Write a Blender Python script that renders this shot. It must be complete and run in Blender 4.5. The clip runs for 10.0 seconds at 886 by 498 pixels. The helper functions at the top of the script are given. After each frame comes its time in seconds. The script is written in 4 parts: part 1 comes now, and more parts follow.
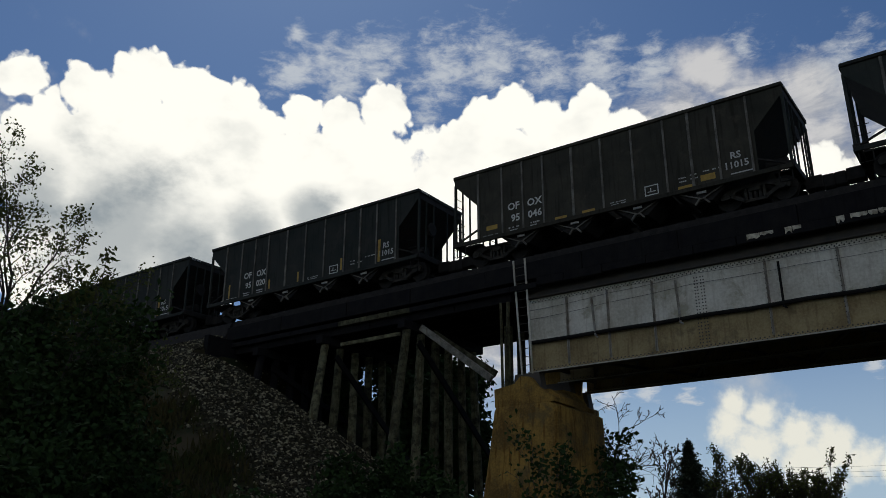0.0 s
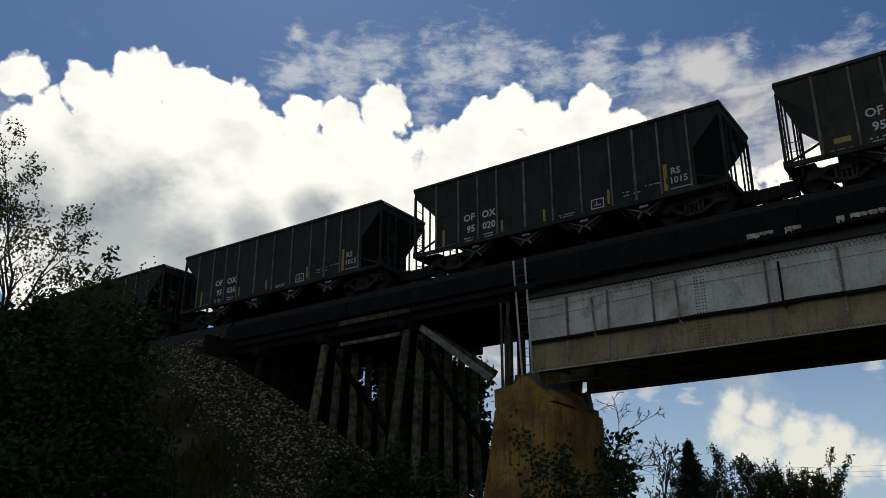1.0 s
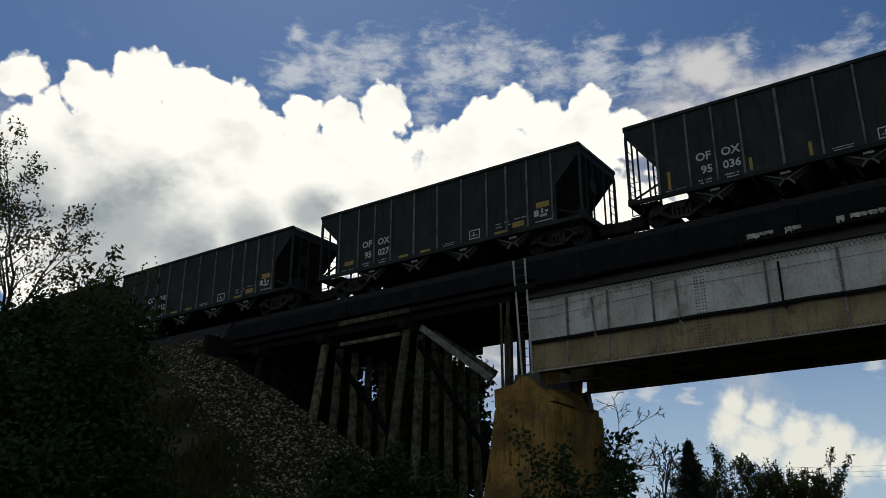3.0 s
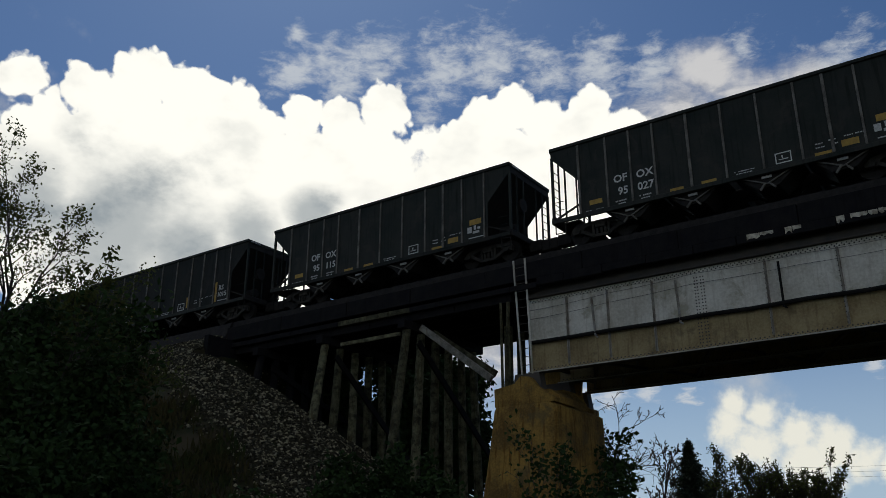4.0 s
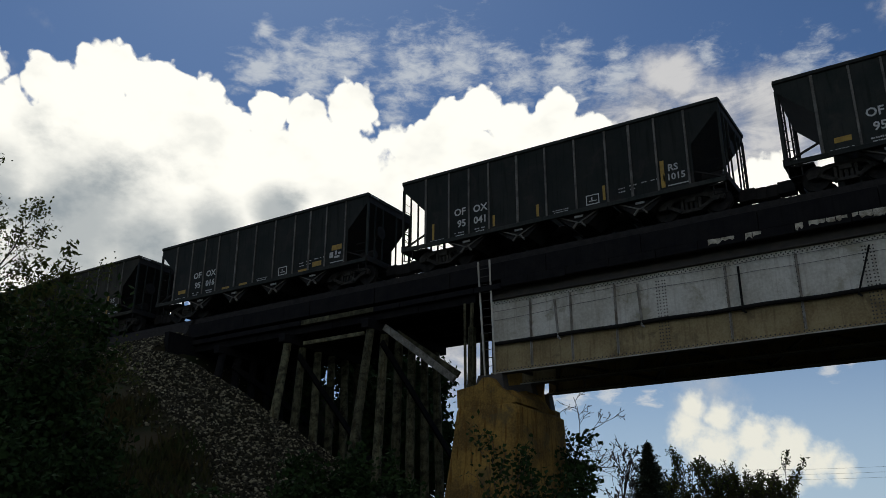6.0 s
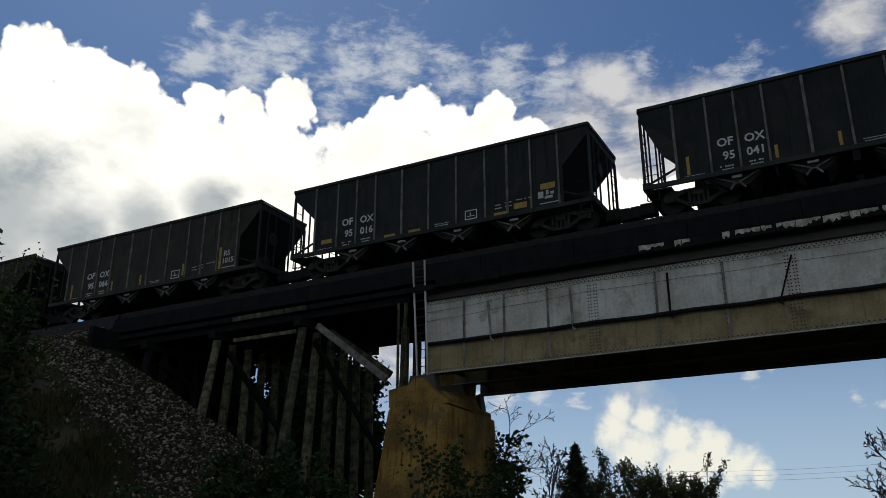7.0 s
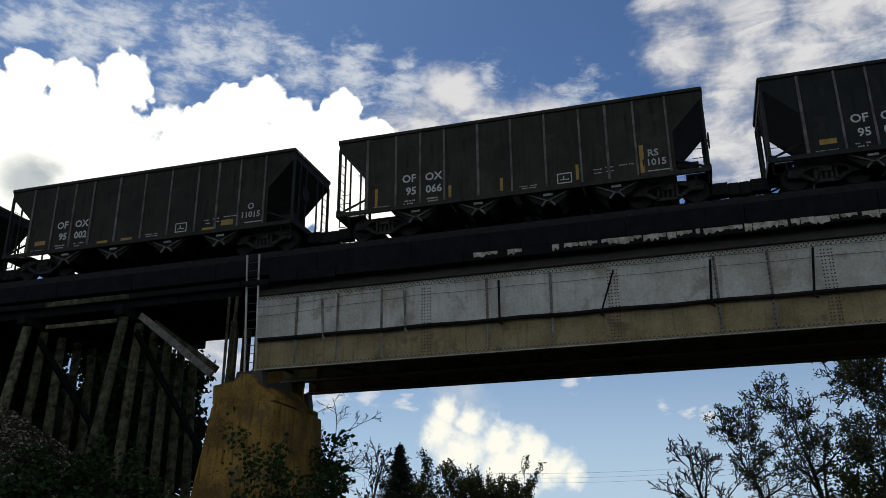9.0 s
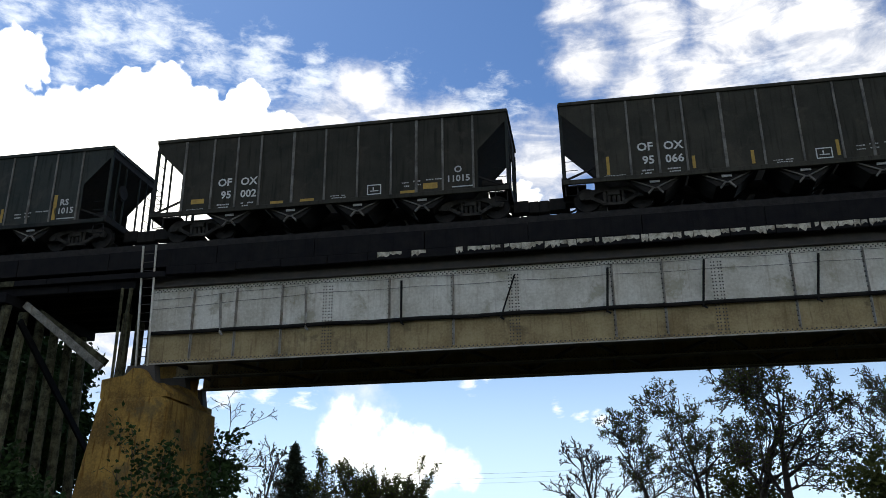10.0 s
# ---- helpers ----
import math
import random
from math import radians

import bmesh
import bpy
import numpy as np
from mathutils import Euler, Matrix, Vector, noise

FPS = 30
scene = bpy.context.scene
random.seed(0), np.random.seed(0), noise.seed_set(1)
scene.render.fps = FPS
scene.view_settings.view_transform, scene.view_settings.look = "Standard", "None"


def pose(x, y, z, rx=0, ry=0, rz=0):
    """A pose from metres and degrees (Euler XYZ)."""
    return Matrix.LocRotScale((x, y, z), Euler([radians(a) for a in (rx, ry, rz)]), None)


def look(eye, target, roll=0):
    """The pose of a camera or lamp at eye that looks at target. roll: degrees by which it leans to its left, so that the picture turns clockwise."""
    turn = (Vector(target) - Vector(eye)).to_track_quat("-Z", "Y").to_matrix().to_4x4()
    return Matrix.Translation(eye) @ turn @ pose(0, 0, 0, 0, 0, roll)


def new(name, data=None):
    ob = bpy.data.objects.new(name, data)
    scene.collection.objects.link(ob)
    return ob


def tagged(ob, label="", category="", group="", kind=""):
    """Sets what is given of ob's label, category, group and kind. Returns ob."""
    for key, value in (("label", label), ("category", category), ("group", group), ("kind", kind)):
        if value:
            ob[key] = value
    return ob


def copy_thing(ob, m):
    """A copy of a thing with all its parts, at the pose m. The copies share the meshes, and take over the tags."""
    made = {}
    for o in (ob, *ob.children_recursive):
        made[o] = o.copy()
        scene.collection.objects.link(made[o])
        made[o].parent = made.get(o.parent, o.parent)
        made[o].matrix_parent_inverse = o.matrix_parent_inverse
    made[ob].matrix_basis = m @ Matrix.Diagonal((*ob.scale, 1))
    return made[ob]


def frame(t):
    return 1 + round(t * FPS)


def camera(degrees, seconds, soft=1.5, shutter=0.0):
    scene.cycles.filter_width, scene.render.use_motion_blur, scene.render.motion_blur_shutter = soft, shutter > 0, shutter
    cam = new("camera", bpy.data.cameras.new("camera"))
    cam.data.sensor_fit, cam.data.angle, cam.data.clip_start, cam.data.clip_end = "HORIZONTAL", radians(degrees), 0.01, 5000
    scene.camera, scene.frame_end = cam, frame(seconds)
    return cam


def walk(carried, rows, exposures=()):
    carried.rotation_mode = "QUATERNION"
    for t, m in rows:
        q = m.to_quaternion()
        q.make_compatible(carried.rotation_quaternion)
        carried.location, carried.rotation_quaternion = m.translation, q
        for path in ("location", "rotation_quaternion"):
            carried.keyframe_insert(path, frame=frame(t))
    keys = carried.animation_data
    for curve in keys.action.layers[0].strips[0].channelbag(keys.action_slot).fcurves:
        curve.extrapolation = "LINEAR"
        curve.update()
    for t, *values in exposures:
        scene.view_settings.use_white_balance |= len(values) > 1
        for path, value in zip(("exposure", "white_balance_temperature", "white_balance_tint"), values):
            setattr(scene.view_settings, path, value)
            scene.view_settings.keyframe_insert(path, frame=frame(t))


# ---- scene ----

# ---- camera and its path: stands still, then pans to the right ----
EYE = (0.0, 0.0, 1.6)
D = 27.773            # the track's centre line runs along x at this y
RAIL = 12.627         # top of rail
ROWS = [  # seconds, pitch, roll, yaw
    (0.0, 20.25, -0.1, 35.3), (2.5, 20.25, -0.1, 35.3), (5.2, 20.25, -0.1, 35.3),
    (5.6, 20.26, -0.13, 34.6), (5.9, 20.27, -0.18, 33.25), (6.3, 20.28, -0.22, 31.3), (6.5, 20.28, -0.2, 30.31), (7.0, 20.29, -0.06, 28.19),
    (7.5, 20.29, 0.05, 25.94), (8.0, 20.29, 0.12, 23.22), (8.5, 20.28, 0.27, 19.89), (9.0, 20.25, 0.38, 16.77),
    (9.5, 20.24, 0.42, 12.4), (10.0, 20.2, 0.52, 9.97)]
cam = camera(54.91, 10.0, soft=0.7)
walk(cam, [(t, pose(*EYE, 90 + p, r, y)) for t, p, r, y in ROWS],
     exposures=[(0.0, -0.25), (6.0, -0.22), (7.5, -0.08), (9.0, 0.06), (9.5, 0.40), (10.0, 0.80)])

# ---- sky, clouds and sun ----
SUN_AZ, SUN_EL = 48.0, 52.0   # degrees: to the left of the y axis, above the horizon


def direction(az, el):
    a, e = radians(az), radians(el)
    return Vector((-math.sin(a) * math.cos(e), math.cos(a) * math.cos(e), math.sin(e)))


# cumulus heads: azimuth to the left of y, elevation, radius (degrees)
CUMULUS = [(65.0, 28.3, 1.5), (60.8, 28.3, 1.7), (57.3, 29.4, 2.2), (54.1, 29.0, 2.2), (50.9, 28.5, 2.0), (48.7, 27.3, 1.9),
           (45.9, 28.9, 1.4), (43.0, 28.6, 1.6), (39.8, 29.3, 1.9), (36.3, 26.9, 1.7), (34.4, 27.3, 1.6), (32.3, 28.8, 1.7),
           (30.1, 29.5, 1.8), (27.6, 28.4, 1.8), (24.5, 28.9, 1.7), (22.0, 27.3, 1.9), (62.8, 23.8, 4.0), (57.5, 25.2, 4.8),
           (52.0, 24.6, 4.6), (46.5, 24.3, 4.6), (41.2, 25.0, 4.4), (36.0, 23.2, 4.4), (31.0, 25.0, 4.2), (26.0, 25.0, 4.0),
           (61.0, 18.5, 4.6), (57.2, 20.4, 3.6), (54.0, 19.0, 4.6), (50.2, 20.4, 3.6), (46.0, 19.5, 4.4), (38.5, 20.0, 4.4),
           (30.0, 20.0, 4.5), (22.0, 21.0, 4.0), (16.0, 22.0, 3.2), (10.0, 22.0, 3.0), (5.0, 22.6, 2.4)]
PALE = [(15.6, 30.4, 1.9), (17.4, 28.2, 2.4), (13.4, 27.8, 2.8), (20.0, 26.6, 3.0), (9.5, 27.5, 2.8), (-1.0, 35.4, 2.0), (-1.6, 31.8, 2.4), (-6.4, 34.0, 3.0),
        (-12.5, 33.0, 3.8), (-18.0, 31.0, 4.0), (-5.0, 29.6, 2.6), (-9.5, 29.8, 3.0), (-21.5, 28.5, 4.0),
        (16.0, 24.0, 4.0), (9.0, 24.0, 4.2), (2.5, 25.6, 3.4), (-4.0, 25.5, 3.0), (22.0, 23.0, 4.0), (32.5, 14.5, 4.0)]
DULL = [(57.6, 19.8, 6.0), (53.2, 19.0, 4.2), (63.1, 21.5, 3.4), (49.0, 20.5, 3.0), (45.0, 22.4, 2.2)]
HOLES = [(37.2, 26.1, 1.1), (36.6, 28.7, 1.0), (33.9, 25.0, 0.9)]
LOW = [(16.4, 9.5, 1.1), (14.9, 8.7, 1.3), (13.0, 7.6, 1.5), (11.2, 6.6, 1.6), (9.4, 5.7, 1.4), (8.3, 5.3, 1.0), (12.5, 5.5, 2.2), (15.4, 6.9, 2.0),
       (17.0, 8.0, 1.4)]
SCRAPS = [(26.2, 10.2, 1.3), (24.0, 10.3, 1.3), (21.8, 10.4, 1.1), (19.2, 10.1, 1.0), (8.1, 11.2, 0.9), (6.9, 11.4, 0.5),
          (2.3, 9.5, 0.7), (0.8, 8.8, 0.7), (-0.4, 8.6, 0.7)]
VEIL = [(46.6, 31.4, 2.4), (43.2, 31.6, 2.9), (39.9, 32.8, 2.6), (35.6, 31.8, 3.2), (31.6, 32.4, 3.0), (27.6, 31.6, 2.9), (23.4, 31.8, 2.9),
        (19.5, 31.1, 2.4), (12.9, 31.6, 1.6), (46.8, 34.0, 0.9), (36.5, 29.6, 1.8), (7.0, 28.5, 3.4), (-16.0, 27.0, 6.0), (-2.0, 27.0, 3.0)]



class Graph:
    """A short hand for node trees."""

    def __init__(self, tree):
        self.tree = tree

    def node(self, kind, **settings):
        n = self.tree.nodes.new(kind)
        for key, value in settings.items():
            if key == "operation":
                n.operation = value
            elif key == "blend_type":
                n.blend_type = value
            elif key == "data_type":
                n.data_type = value
        return n

    def put(self, socket, value):
        if hasattr(value, "is_linked"):
            self.tree.links.new(value, socket)
        else:
            socket.default_value = value

    def math(self, operation, a, b=0.0, c=0.0, clamp=False):
        n = self.node("ShaderNodeMath", operation=operation)
        n.use_clamp = clamp
        for s, v in zip(n.inputs, (a, b, c)):
            self.put(s, v)
        return n.outputs[0]

    def mix(self, fac, a, b, blend="MIX"):
        n = self.node("ShaderNodeMix", data_type="RGBA")
        n.blend_type = blend
        self.put(n.inputs[0], fac), self.put(n.inputs[6], a), self.put(n.inputs[7], b)
        return n.outputs[2]

    def noise(self, vector, scale, detail=5.0, rough=0.55, distort=0.0):
        n = self.node("ShaderNodeTexNoise")
        self.put(n.inputs["Vector"], vector)
        n.inputs["Scale"].default_value, n.inputs["Detail"].default_value = scale, detail
        n.inputs["Roughness"].default_value, n.inputs["Distortion"].default_value = rough, distort
        return n.outputs[0]

    def billow(self, vector, scale):
        n = self.node("ShaderNodeTexVoronoi")
        n.feature = "SMOOTH_F1"
        self.put(n.inputs["Vector"], vector)
        n.inputs["Scale"].default_value, n.inputs["Smoothness"].default_value = scale, 0.25
        return self.math("SUBTRACT", 0.42, n.outputs["Distance"])

    def step(self, value, low, high):
        n = self.node("ShaderNodeMapRange")
        n.interpolation_type = "SMOOTHSTEP"
        self.put(n.inputs[0], value)
        n.inputs[1].default_value, n.inputs[2].default_value = low, high
        return n.outputs[0]

    def scaled(self, vector, s):
        n = self.node("ShaderNodeMapping")
        self.put(n.inputs[0], vector)
        n.inputs["Scale"].default_value = s
        return n.outputs[0]


def build_sky():
    world = bpy.data.worlds.new("sky")
    scene.world = world
    world.use_nodes = True
    tree = world.node_tree
    tree.nodes.clear()
    g = Graph(tree)
    way = g.node("ShaderNodeTexCoord").outputs["Generated"]
    sky = g.node("ShaderNodeTexSky")
    sky.sky_type, sky.sun_disc = "NISHITA", False
    sky.sun_elevation, sky.sun_rotation = radians(SUN_EL), radians(-SUN_AZ)
    sky.air_density, sky.dust_density, sky.ozone_density = 1.0, 0.4, 2.0

    sep = g.node("ShaderNodeSeparateXYZ")
    g.put(sep.inputs[0], way)

    def puffs(table):
        field = None
        for az, el, r in table:
            n = g.node("ShaderNodeVectorMath", operation="DISTANCE")
            g.put(n.inputs[0], way)
            n.inputs[1].default_value = direction(az, el)
            f = g.math("MULTIPLY_ADD", n.outputs["Value"], -1 / radians(r), 1.0)
            field = f if field is None else g.math("SMOOTH_MAX", field, f, 0.12)
        return field
    big = g.noise(way, 11.0, 8.0, 0.58)
    fine = g.noise(way, 42.0, 6.0, 0.6)
    tiny = g.noise(way, 95.0, 6.0, 0.6)
    rough_edge = g.math("ADD", g.math("MULTIPLY", g.math("SUBTRACT", big, 0.5), 0.9),
                        g.math("ADD", g.math("MULTIPLY", g.math("SUBTRACT", fine, 0.5), 1.1), g.math("MULTIPLY", g.math("SUBTRACT", tiny, 0.5), 0.55)))
    # rounded cauliflower heads, large and small
    bent_way = g.node("ShaderNodeVectorMath", operation="MULTIPLY_ADD")
    wobble = g.node("ShaderNodeTexNoise")
    g.put(wobble.inputs["Vector"], way)
    wobble.inputs["Scale"].default_value, wobble.inputs["Detail"].default_value = 24.0, 3.0
    g.put(bent_way.inputs[0], wobble.outputs["Color"]), g.put(bent_way.inputs[2], way)
    bent_way.inputs[1].default_value = (0.03, 0.03, 0.03)
    curd = g.math("ADD", g.math("MULTIPLY", g.billow(bent_way.outputs[0], 30.0), 0.36), g.math("MULTIPLY", g.billow(bent_way.outputs[0], 78.0), 0.34))
    heap = g.math("ADD", g.math("ADD", puffs(CUMULUS), g.math("ADD", curd, 0.06)), g.math("MULTIPLY", rough_edge, 0.3))
    gap = g.step(g.math("ADD", puffs(HOLES), g.math("MULTIPLY", rough_edge, 2.6)), 0.25, 1.1)
    heap_mask = g.math("MULTIPLY", g.step(heap, 0.0, 0.16), g.math("MULTIPLY_ADD", gap, -0.6, 1.0))
    sheet = g.math("SUBTRACT", g.noise(g.scaled(way, (0.8, 0.8, 2.4)), 15.0, 9.0, 0.62, 0.5), 0.5)
    pale = g.math("ADD", puffs(PALE), g.math("ADD", g.math("MULTIPLY", rough_edge, 0.75), g.math("MULTIPLY", sheet, 1.5)))
    pale_mask = g.math("MULTIPLY", g.step(pale, -0.35, 0.75), 0.93)
    low = g.math("ADD", puffs(LOW), g.math("ADD", g.math("MULTIPLY", rough_edge, 1.0), g.math("MULTIPLY", curd, 0.6)))
    low_mask = g.math("MULTIPLY", g.step(low, -0.2, 0.6), 0.95)
    tatter = g.math("SUBTRACT", g.noise(g.scaled(way, (0.8, 0.8, 2.0)), 44.0, 9.0, 0.62, 0.3), 0.5)
    scrap = g.math("ADD", puffs(SCRAPS), g.math("MULTIPLY", tatter, 3.6))
    scrap_mask = g.math("MULTIPLY", g.step(scrap, 0.15, 1.1), 0.62)
    flock = g.math("ADD", g.math("MULTIPLY", g.noise(g.scaled(way, (0.9, 0.9, 2.1)), 40.0, 9.0, 0.64, 0.25), 0.65),
                   g.math("MULTIPLY", big, 0.35))
    veil = g.math("ADD", g.math("MULTIPLY", g.math("MAXIMUM", puffs(VEIL), -0.6), 0.24), g.math("SUBTRACT", flock, 0.51))
    veil_mask = g.math("MULTIPLY", g.step(veil, 0.0, 0.28), 0.72)
    # clouds elsewhere in the sky
    wide = g.noise(way, 3.2, 9.0, 0.6)
    wide_mask = g.math("MULTIPLY", g.step(g.math("SUBTRACT", wide, g.math("MULTIPLY", g.step(sep.outputs[1], -0.1, 0.5), 0.14)), 0.46, 0.64), 0.85)
    # cloud shade: bright heads, grey undersides
    shade = g.noise(g.scaled(way, (1.0, 1.0, 1.6)), 13.0, 6.0, 0.55)
    dull = g.math("ADD", puffs(DULL), g.math("MULTIPLY", g.math("SUBTRACT", shade, 0.5), 1.3))
    grey = g.math("ADD", g.math("MULTIPLY", g.step(dull, -0.15, 0.75), 0.8), g.math("MULTIPLY", g.step(shade, 0.48, 0.75), 0.26), clamp=True)
    heap_colour = g.mix(grey, (1.22, 1.20, 1.10, 1), (0.36, 0.41, 0.44, 1))
    blue = g.mix(1.0, sky.outputs[0], (0.037, 0.050, 0.065, 1), "MULTIPLY")
    haze = g.math("MULTIPLY", g.math("SUBTRACT", 1.0, g.step(sep.outputs[2], 0.02, 0.34)), 0.74)
    blue = g.mix(haze, blue, (0.52, 0.66, 0.80, 1))
    colour = g.mix(wide_mask, blue, (0.77, 0.74, 0.67, 1))
    colour = g.mix(veil_mask, colour, (0.74, 0.77, 0.78, 1))
    colour = g.mix(pale_mask, colour, g.mix(g.step(g.math("ADD", sheet, g.math("MULTIPLY", pale, 0.12)), -0.12, 0.22), (0.42, 0.44, 0.49, 1), (0.74, 0.73, 0.72, 1)))
    colour = g.mix(scrap_mask, colour, (0.80, 0.80, 0.78, 1))
    colour = g.mix(low_mask, colour, (0.98, 0.96, 0.84, 1))
    colour = g.mix(heap_mask, colour, heap_colour)
    bg = g.node("ShaderNodeBackground")
    g.put(bg.inputs[0], colour)
    bg.inputs[1].default_value = 1.0
    outp = g.node("ShaderNodeOutputWorld")
    g.put(outp.inputs[0], bg.outputs[0])


build_sky()
sun = new("sun", bpy.data.lights.new("sun", "SUN"))
sun.data.energy, sun.data.angle, sun.data.color = 0.5, radians(11.0), (1.0, 0.95, 0.86)
sun.matrix_world = look(direction(SUN_AZ, SUN_EL) * 400, (0, 0, 0))


# ---- materials ----
def material(name, base, second, rough=0.7, metal=0.0, scale=3.0, fine=40.0, bump=0.3, amount=0.6, streak=0.0, random_tint=0.0, spec=0.5, island=0.0, thin=0.0, patch=None, patch_scale=1.4):
    """Two colours mixed by coarse and fine noise, with relief; streak: runs drawn out along z."""
    m = bpy.data.materials.new(name)
    m.use_nodes = True
    tree = m.node_tree
    g = Graph(tree)
    shader = tree.nodes["Principled BSDF"]
    at = g.node("ShaderNodeTexCoord").outputs["Object"]
    coarse = g.noise(at, scale, 6.0, 0.6)
    grain = g.noise(at, fine, 4.0, 0.6)
    mask = g.step(g.math("ADD", g.math("MULTIPLY", coarse, 0.7), g.math("MULTIPLY", grain, 0.3)), 0.5 - 0.5 * amount * 0.5, 0.5 + 0.5 * amount * 0.5)
    colour = g.mix(mask, (*base, 1), (*second, 1))
    if streak:
        runs = g.noise(g.scaled(at, (1.0, 1.0, 0.06)), 9.0, 5.0, 0.6)
        colour = g.mix(g.math("MULTIPLY", g.step(runs, 0.5, 0.72), streak), colour, (base[0] * 0.35, base[1] * 0.28, base[2] * 0.2, 1))
    if patch:
        # blotches of rust, moss or grime with ragged edges
        blotch = g.noise(at, patch_scale, 9.0, 0.68, 0.4)
        colour = g.mix(g.math("MULTIPLY", g.step(blotch, 0.54, 0.66), 0.65), colour, (*patch, 1))
    if island:
        geo = g.node("ShaderNodeNewGeometry")
        pick = g.step(geo.outputs["Random Per Island"], 0.62, 1.0)
        colour = g.mix(pick, colour, (island, island * 0.9, island * 0.58, 1))
    if random_tint:
        info = g.node("ShaderNodeObjectInfo")
        value = g.math("MULTIPLY_ADD", info.outputs["Random"], 2 * random_tint, 1 - random_tint)
        hsv = g.node("ShaderNodeHueSaturation")
        g.put(hsv.inputs["Value"], value), g.put(hsv.inputs["Color"], colour)
        colour = hsv.outputs[0]
    g.put(shader.inputs["Base Color"], colour)
    shader.inputs["Metallic"].default_value = metal
    shader.inputs["Specular IOR Level"].default_value = spec
    g.put(shader.inputs["Roughness"], g.math("MULTIPLY_ADD", grain, 0.3, rough - 0.15))
    b = g.node("ShaderNodeBump")
    b.inputs["Strength"].default_value, b.inputs["Distance"].default_value = bump, 0.02
    g.put(b.inputs["Height"], g.math("ADD", grain, g.math("MULTIPLY", coarse, 0.6)))
    tree.links.new(b.outputs[0], shader.inputs["Normal"])
    if thin:
        # light passes through leaves
        glow = g.node("ShaderNodeBsdfTranslucent")
        g.put(glow.inputs["Color"], colour)
        both = g.node("ShaderNodeMixShader")
        both.inputs[0].default_value = thin
        tree.links.new(shader.outputs[0], both.inputs[1])
        tree.links.new(glow.outputs[0], both.inputs[2])
        tree.links.new(both.outputs[0], tree.nodes["Material Output"].inputs["Surface"])
    return m


CAR_PAINT = material("black_car_paint", (0.014, 0.021, 0.018), (0.040, 0.042, 0.035), 0.75, 0.0, 0.8, 22, 0.3, 0.95, 0.6, 0.3, 0.2, patch=(0.05, 0.045, 0.038), patch_scale=1.1)
CAR_BROWN = material("brown_black_car_paint", (0.021, 0.022, 0.016), (0.055, 0.051, 0.037), 0.78, 0.0, 0.9, 22, 0.3, 0.95, 0.6, 0.2, 0.2, patch=(0.066, 0.056, 0.040), patch_scale=1.2)
CAR_RIB = material("worn_highlit_rib_paint", (0.22, 0.21, 0.18), (0.07, 0.065, 0.055), 0.75, 0.0, 2.0, 30, 0.3, 0.7, 0.3, 0, 0.25)
CAR_DARK = material("grimy_steel", (0.012, 0.012, 0.011), (0.03, 0.026, 0.022), 0.8, 0.0, 3.0, 40, 0.3, 0.7, 0, 0, 0.25)
CAR_INSIDE = material("rusty_slope_sheet", (0.020, 0.020, 0.019), (0.035, 0.028, 0.022), 0.8, 0.0, 2.0, 30, 0.3, 0.7, 0.5, 0, 0.25)
TRUCK_STEEL = material("dusty_cast_steel", (0.07, 0.065, 0.055), (0.03, 0.027, 0.023), 0.85, 0.0, 4.0, 40, 0.3, 0.7, 0, 0, 0.2)
FLANGE_EDGE = material("pale_flange_paint", (0.5, 0.48, 0.40), (0.28, 0.25, 0.18), 0.7, 0.0, 2.0, 20, 0.3, 0.8)
WHITE_PAINT = material("white_stencil_paint", (0.72, 0.72, 0.68), (0.5, 0.5, 0.46), 0.7, 0, 8, 60, 0.1, 0.6)
YELLOW_PAINT = material("yellow_reflective_sheet", (0.46, 0.29, 0.04), (0.30, 0.18, 0.03), 0.6, 0, 8, 60, 0.1, 0.6)
CHALK = material("chalk", (0.6, 0.6, 0.57), (0.4, 0.4, 0.38), 0.9, 0, 12, 60, 0.1, 0.6)
GIRDER_PAINT = material("silver_grey_girder_paint", (0.74, 0.72, 0.63), (0.42, 0.39, 0.30), 0.65, 0.0, 0.55, 11, 0.35, 0.7, 0.35, patch=(0.30, 0.27, 0.17), patch_scale=0.9)
GIRDER_DIRT = material("weathered_lower_web", (0.40, 0.32, 0.16), (0.19, 0.13, 0.05), 0.75, 0.0, 0.8, 14, 0.3, 0.8, 0.6, patch=(0.12, 0.085, 0.04), patch_scale=1.1)
GIRDER_DARK = material("grimy_and_shaded_steel", (0.05, 0.048, 0.045), (0.09, 0.075, 0.06), 0.8, 0.0, 2.0, 30, 0.3, 0.7)
PIPE = material("black_pipe", (0.012, 0.012, 0.012), (0.025, 0.023, 0.02), 0.9, 0.0, 3.0, 40, 0.2, 0.6, 0, 0, 0.08)
DECK = material("creosoted_and_shaded_timber", (0.010, 0.010, 0.012), (0.019, 0.018, 0.017), 0.92, 0.0, 2.0, 24, 0.5, 0.8, 0.3, 0, 0.08)
# ballast coloured near-black for the shade beneath the train
SHADED_BALLAST = material("shade_darkened_ballast", (0.02, 0.019, 0.018), (0.04, 0.037, 0.034), 0.95, 0.0, 6.0, 40, 0.8, 0.9, 0, 0, 0.15)
SHADED_STEEL = material("shaded_rusty_stiffener", (0.38, 0.37, 0.33), (0.17, 0.14, 0.10), 0.7, 0.0, 2.5, 18, 0.3, 0.7, 0.4)
FLAKED = material("flaked_white_deck_edge", (0.62, 0.58, 0.46), (0.22, 0.19, 0.13), 0.85, 0.0, 3.0, 16, 0.6, 0.5)
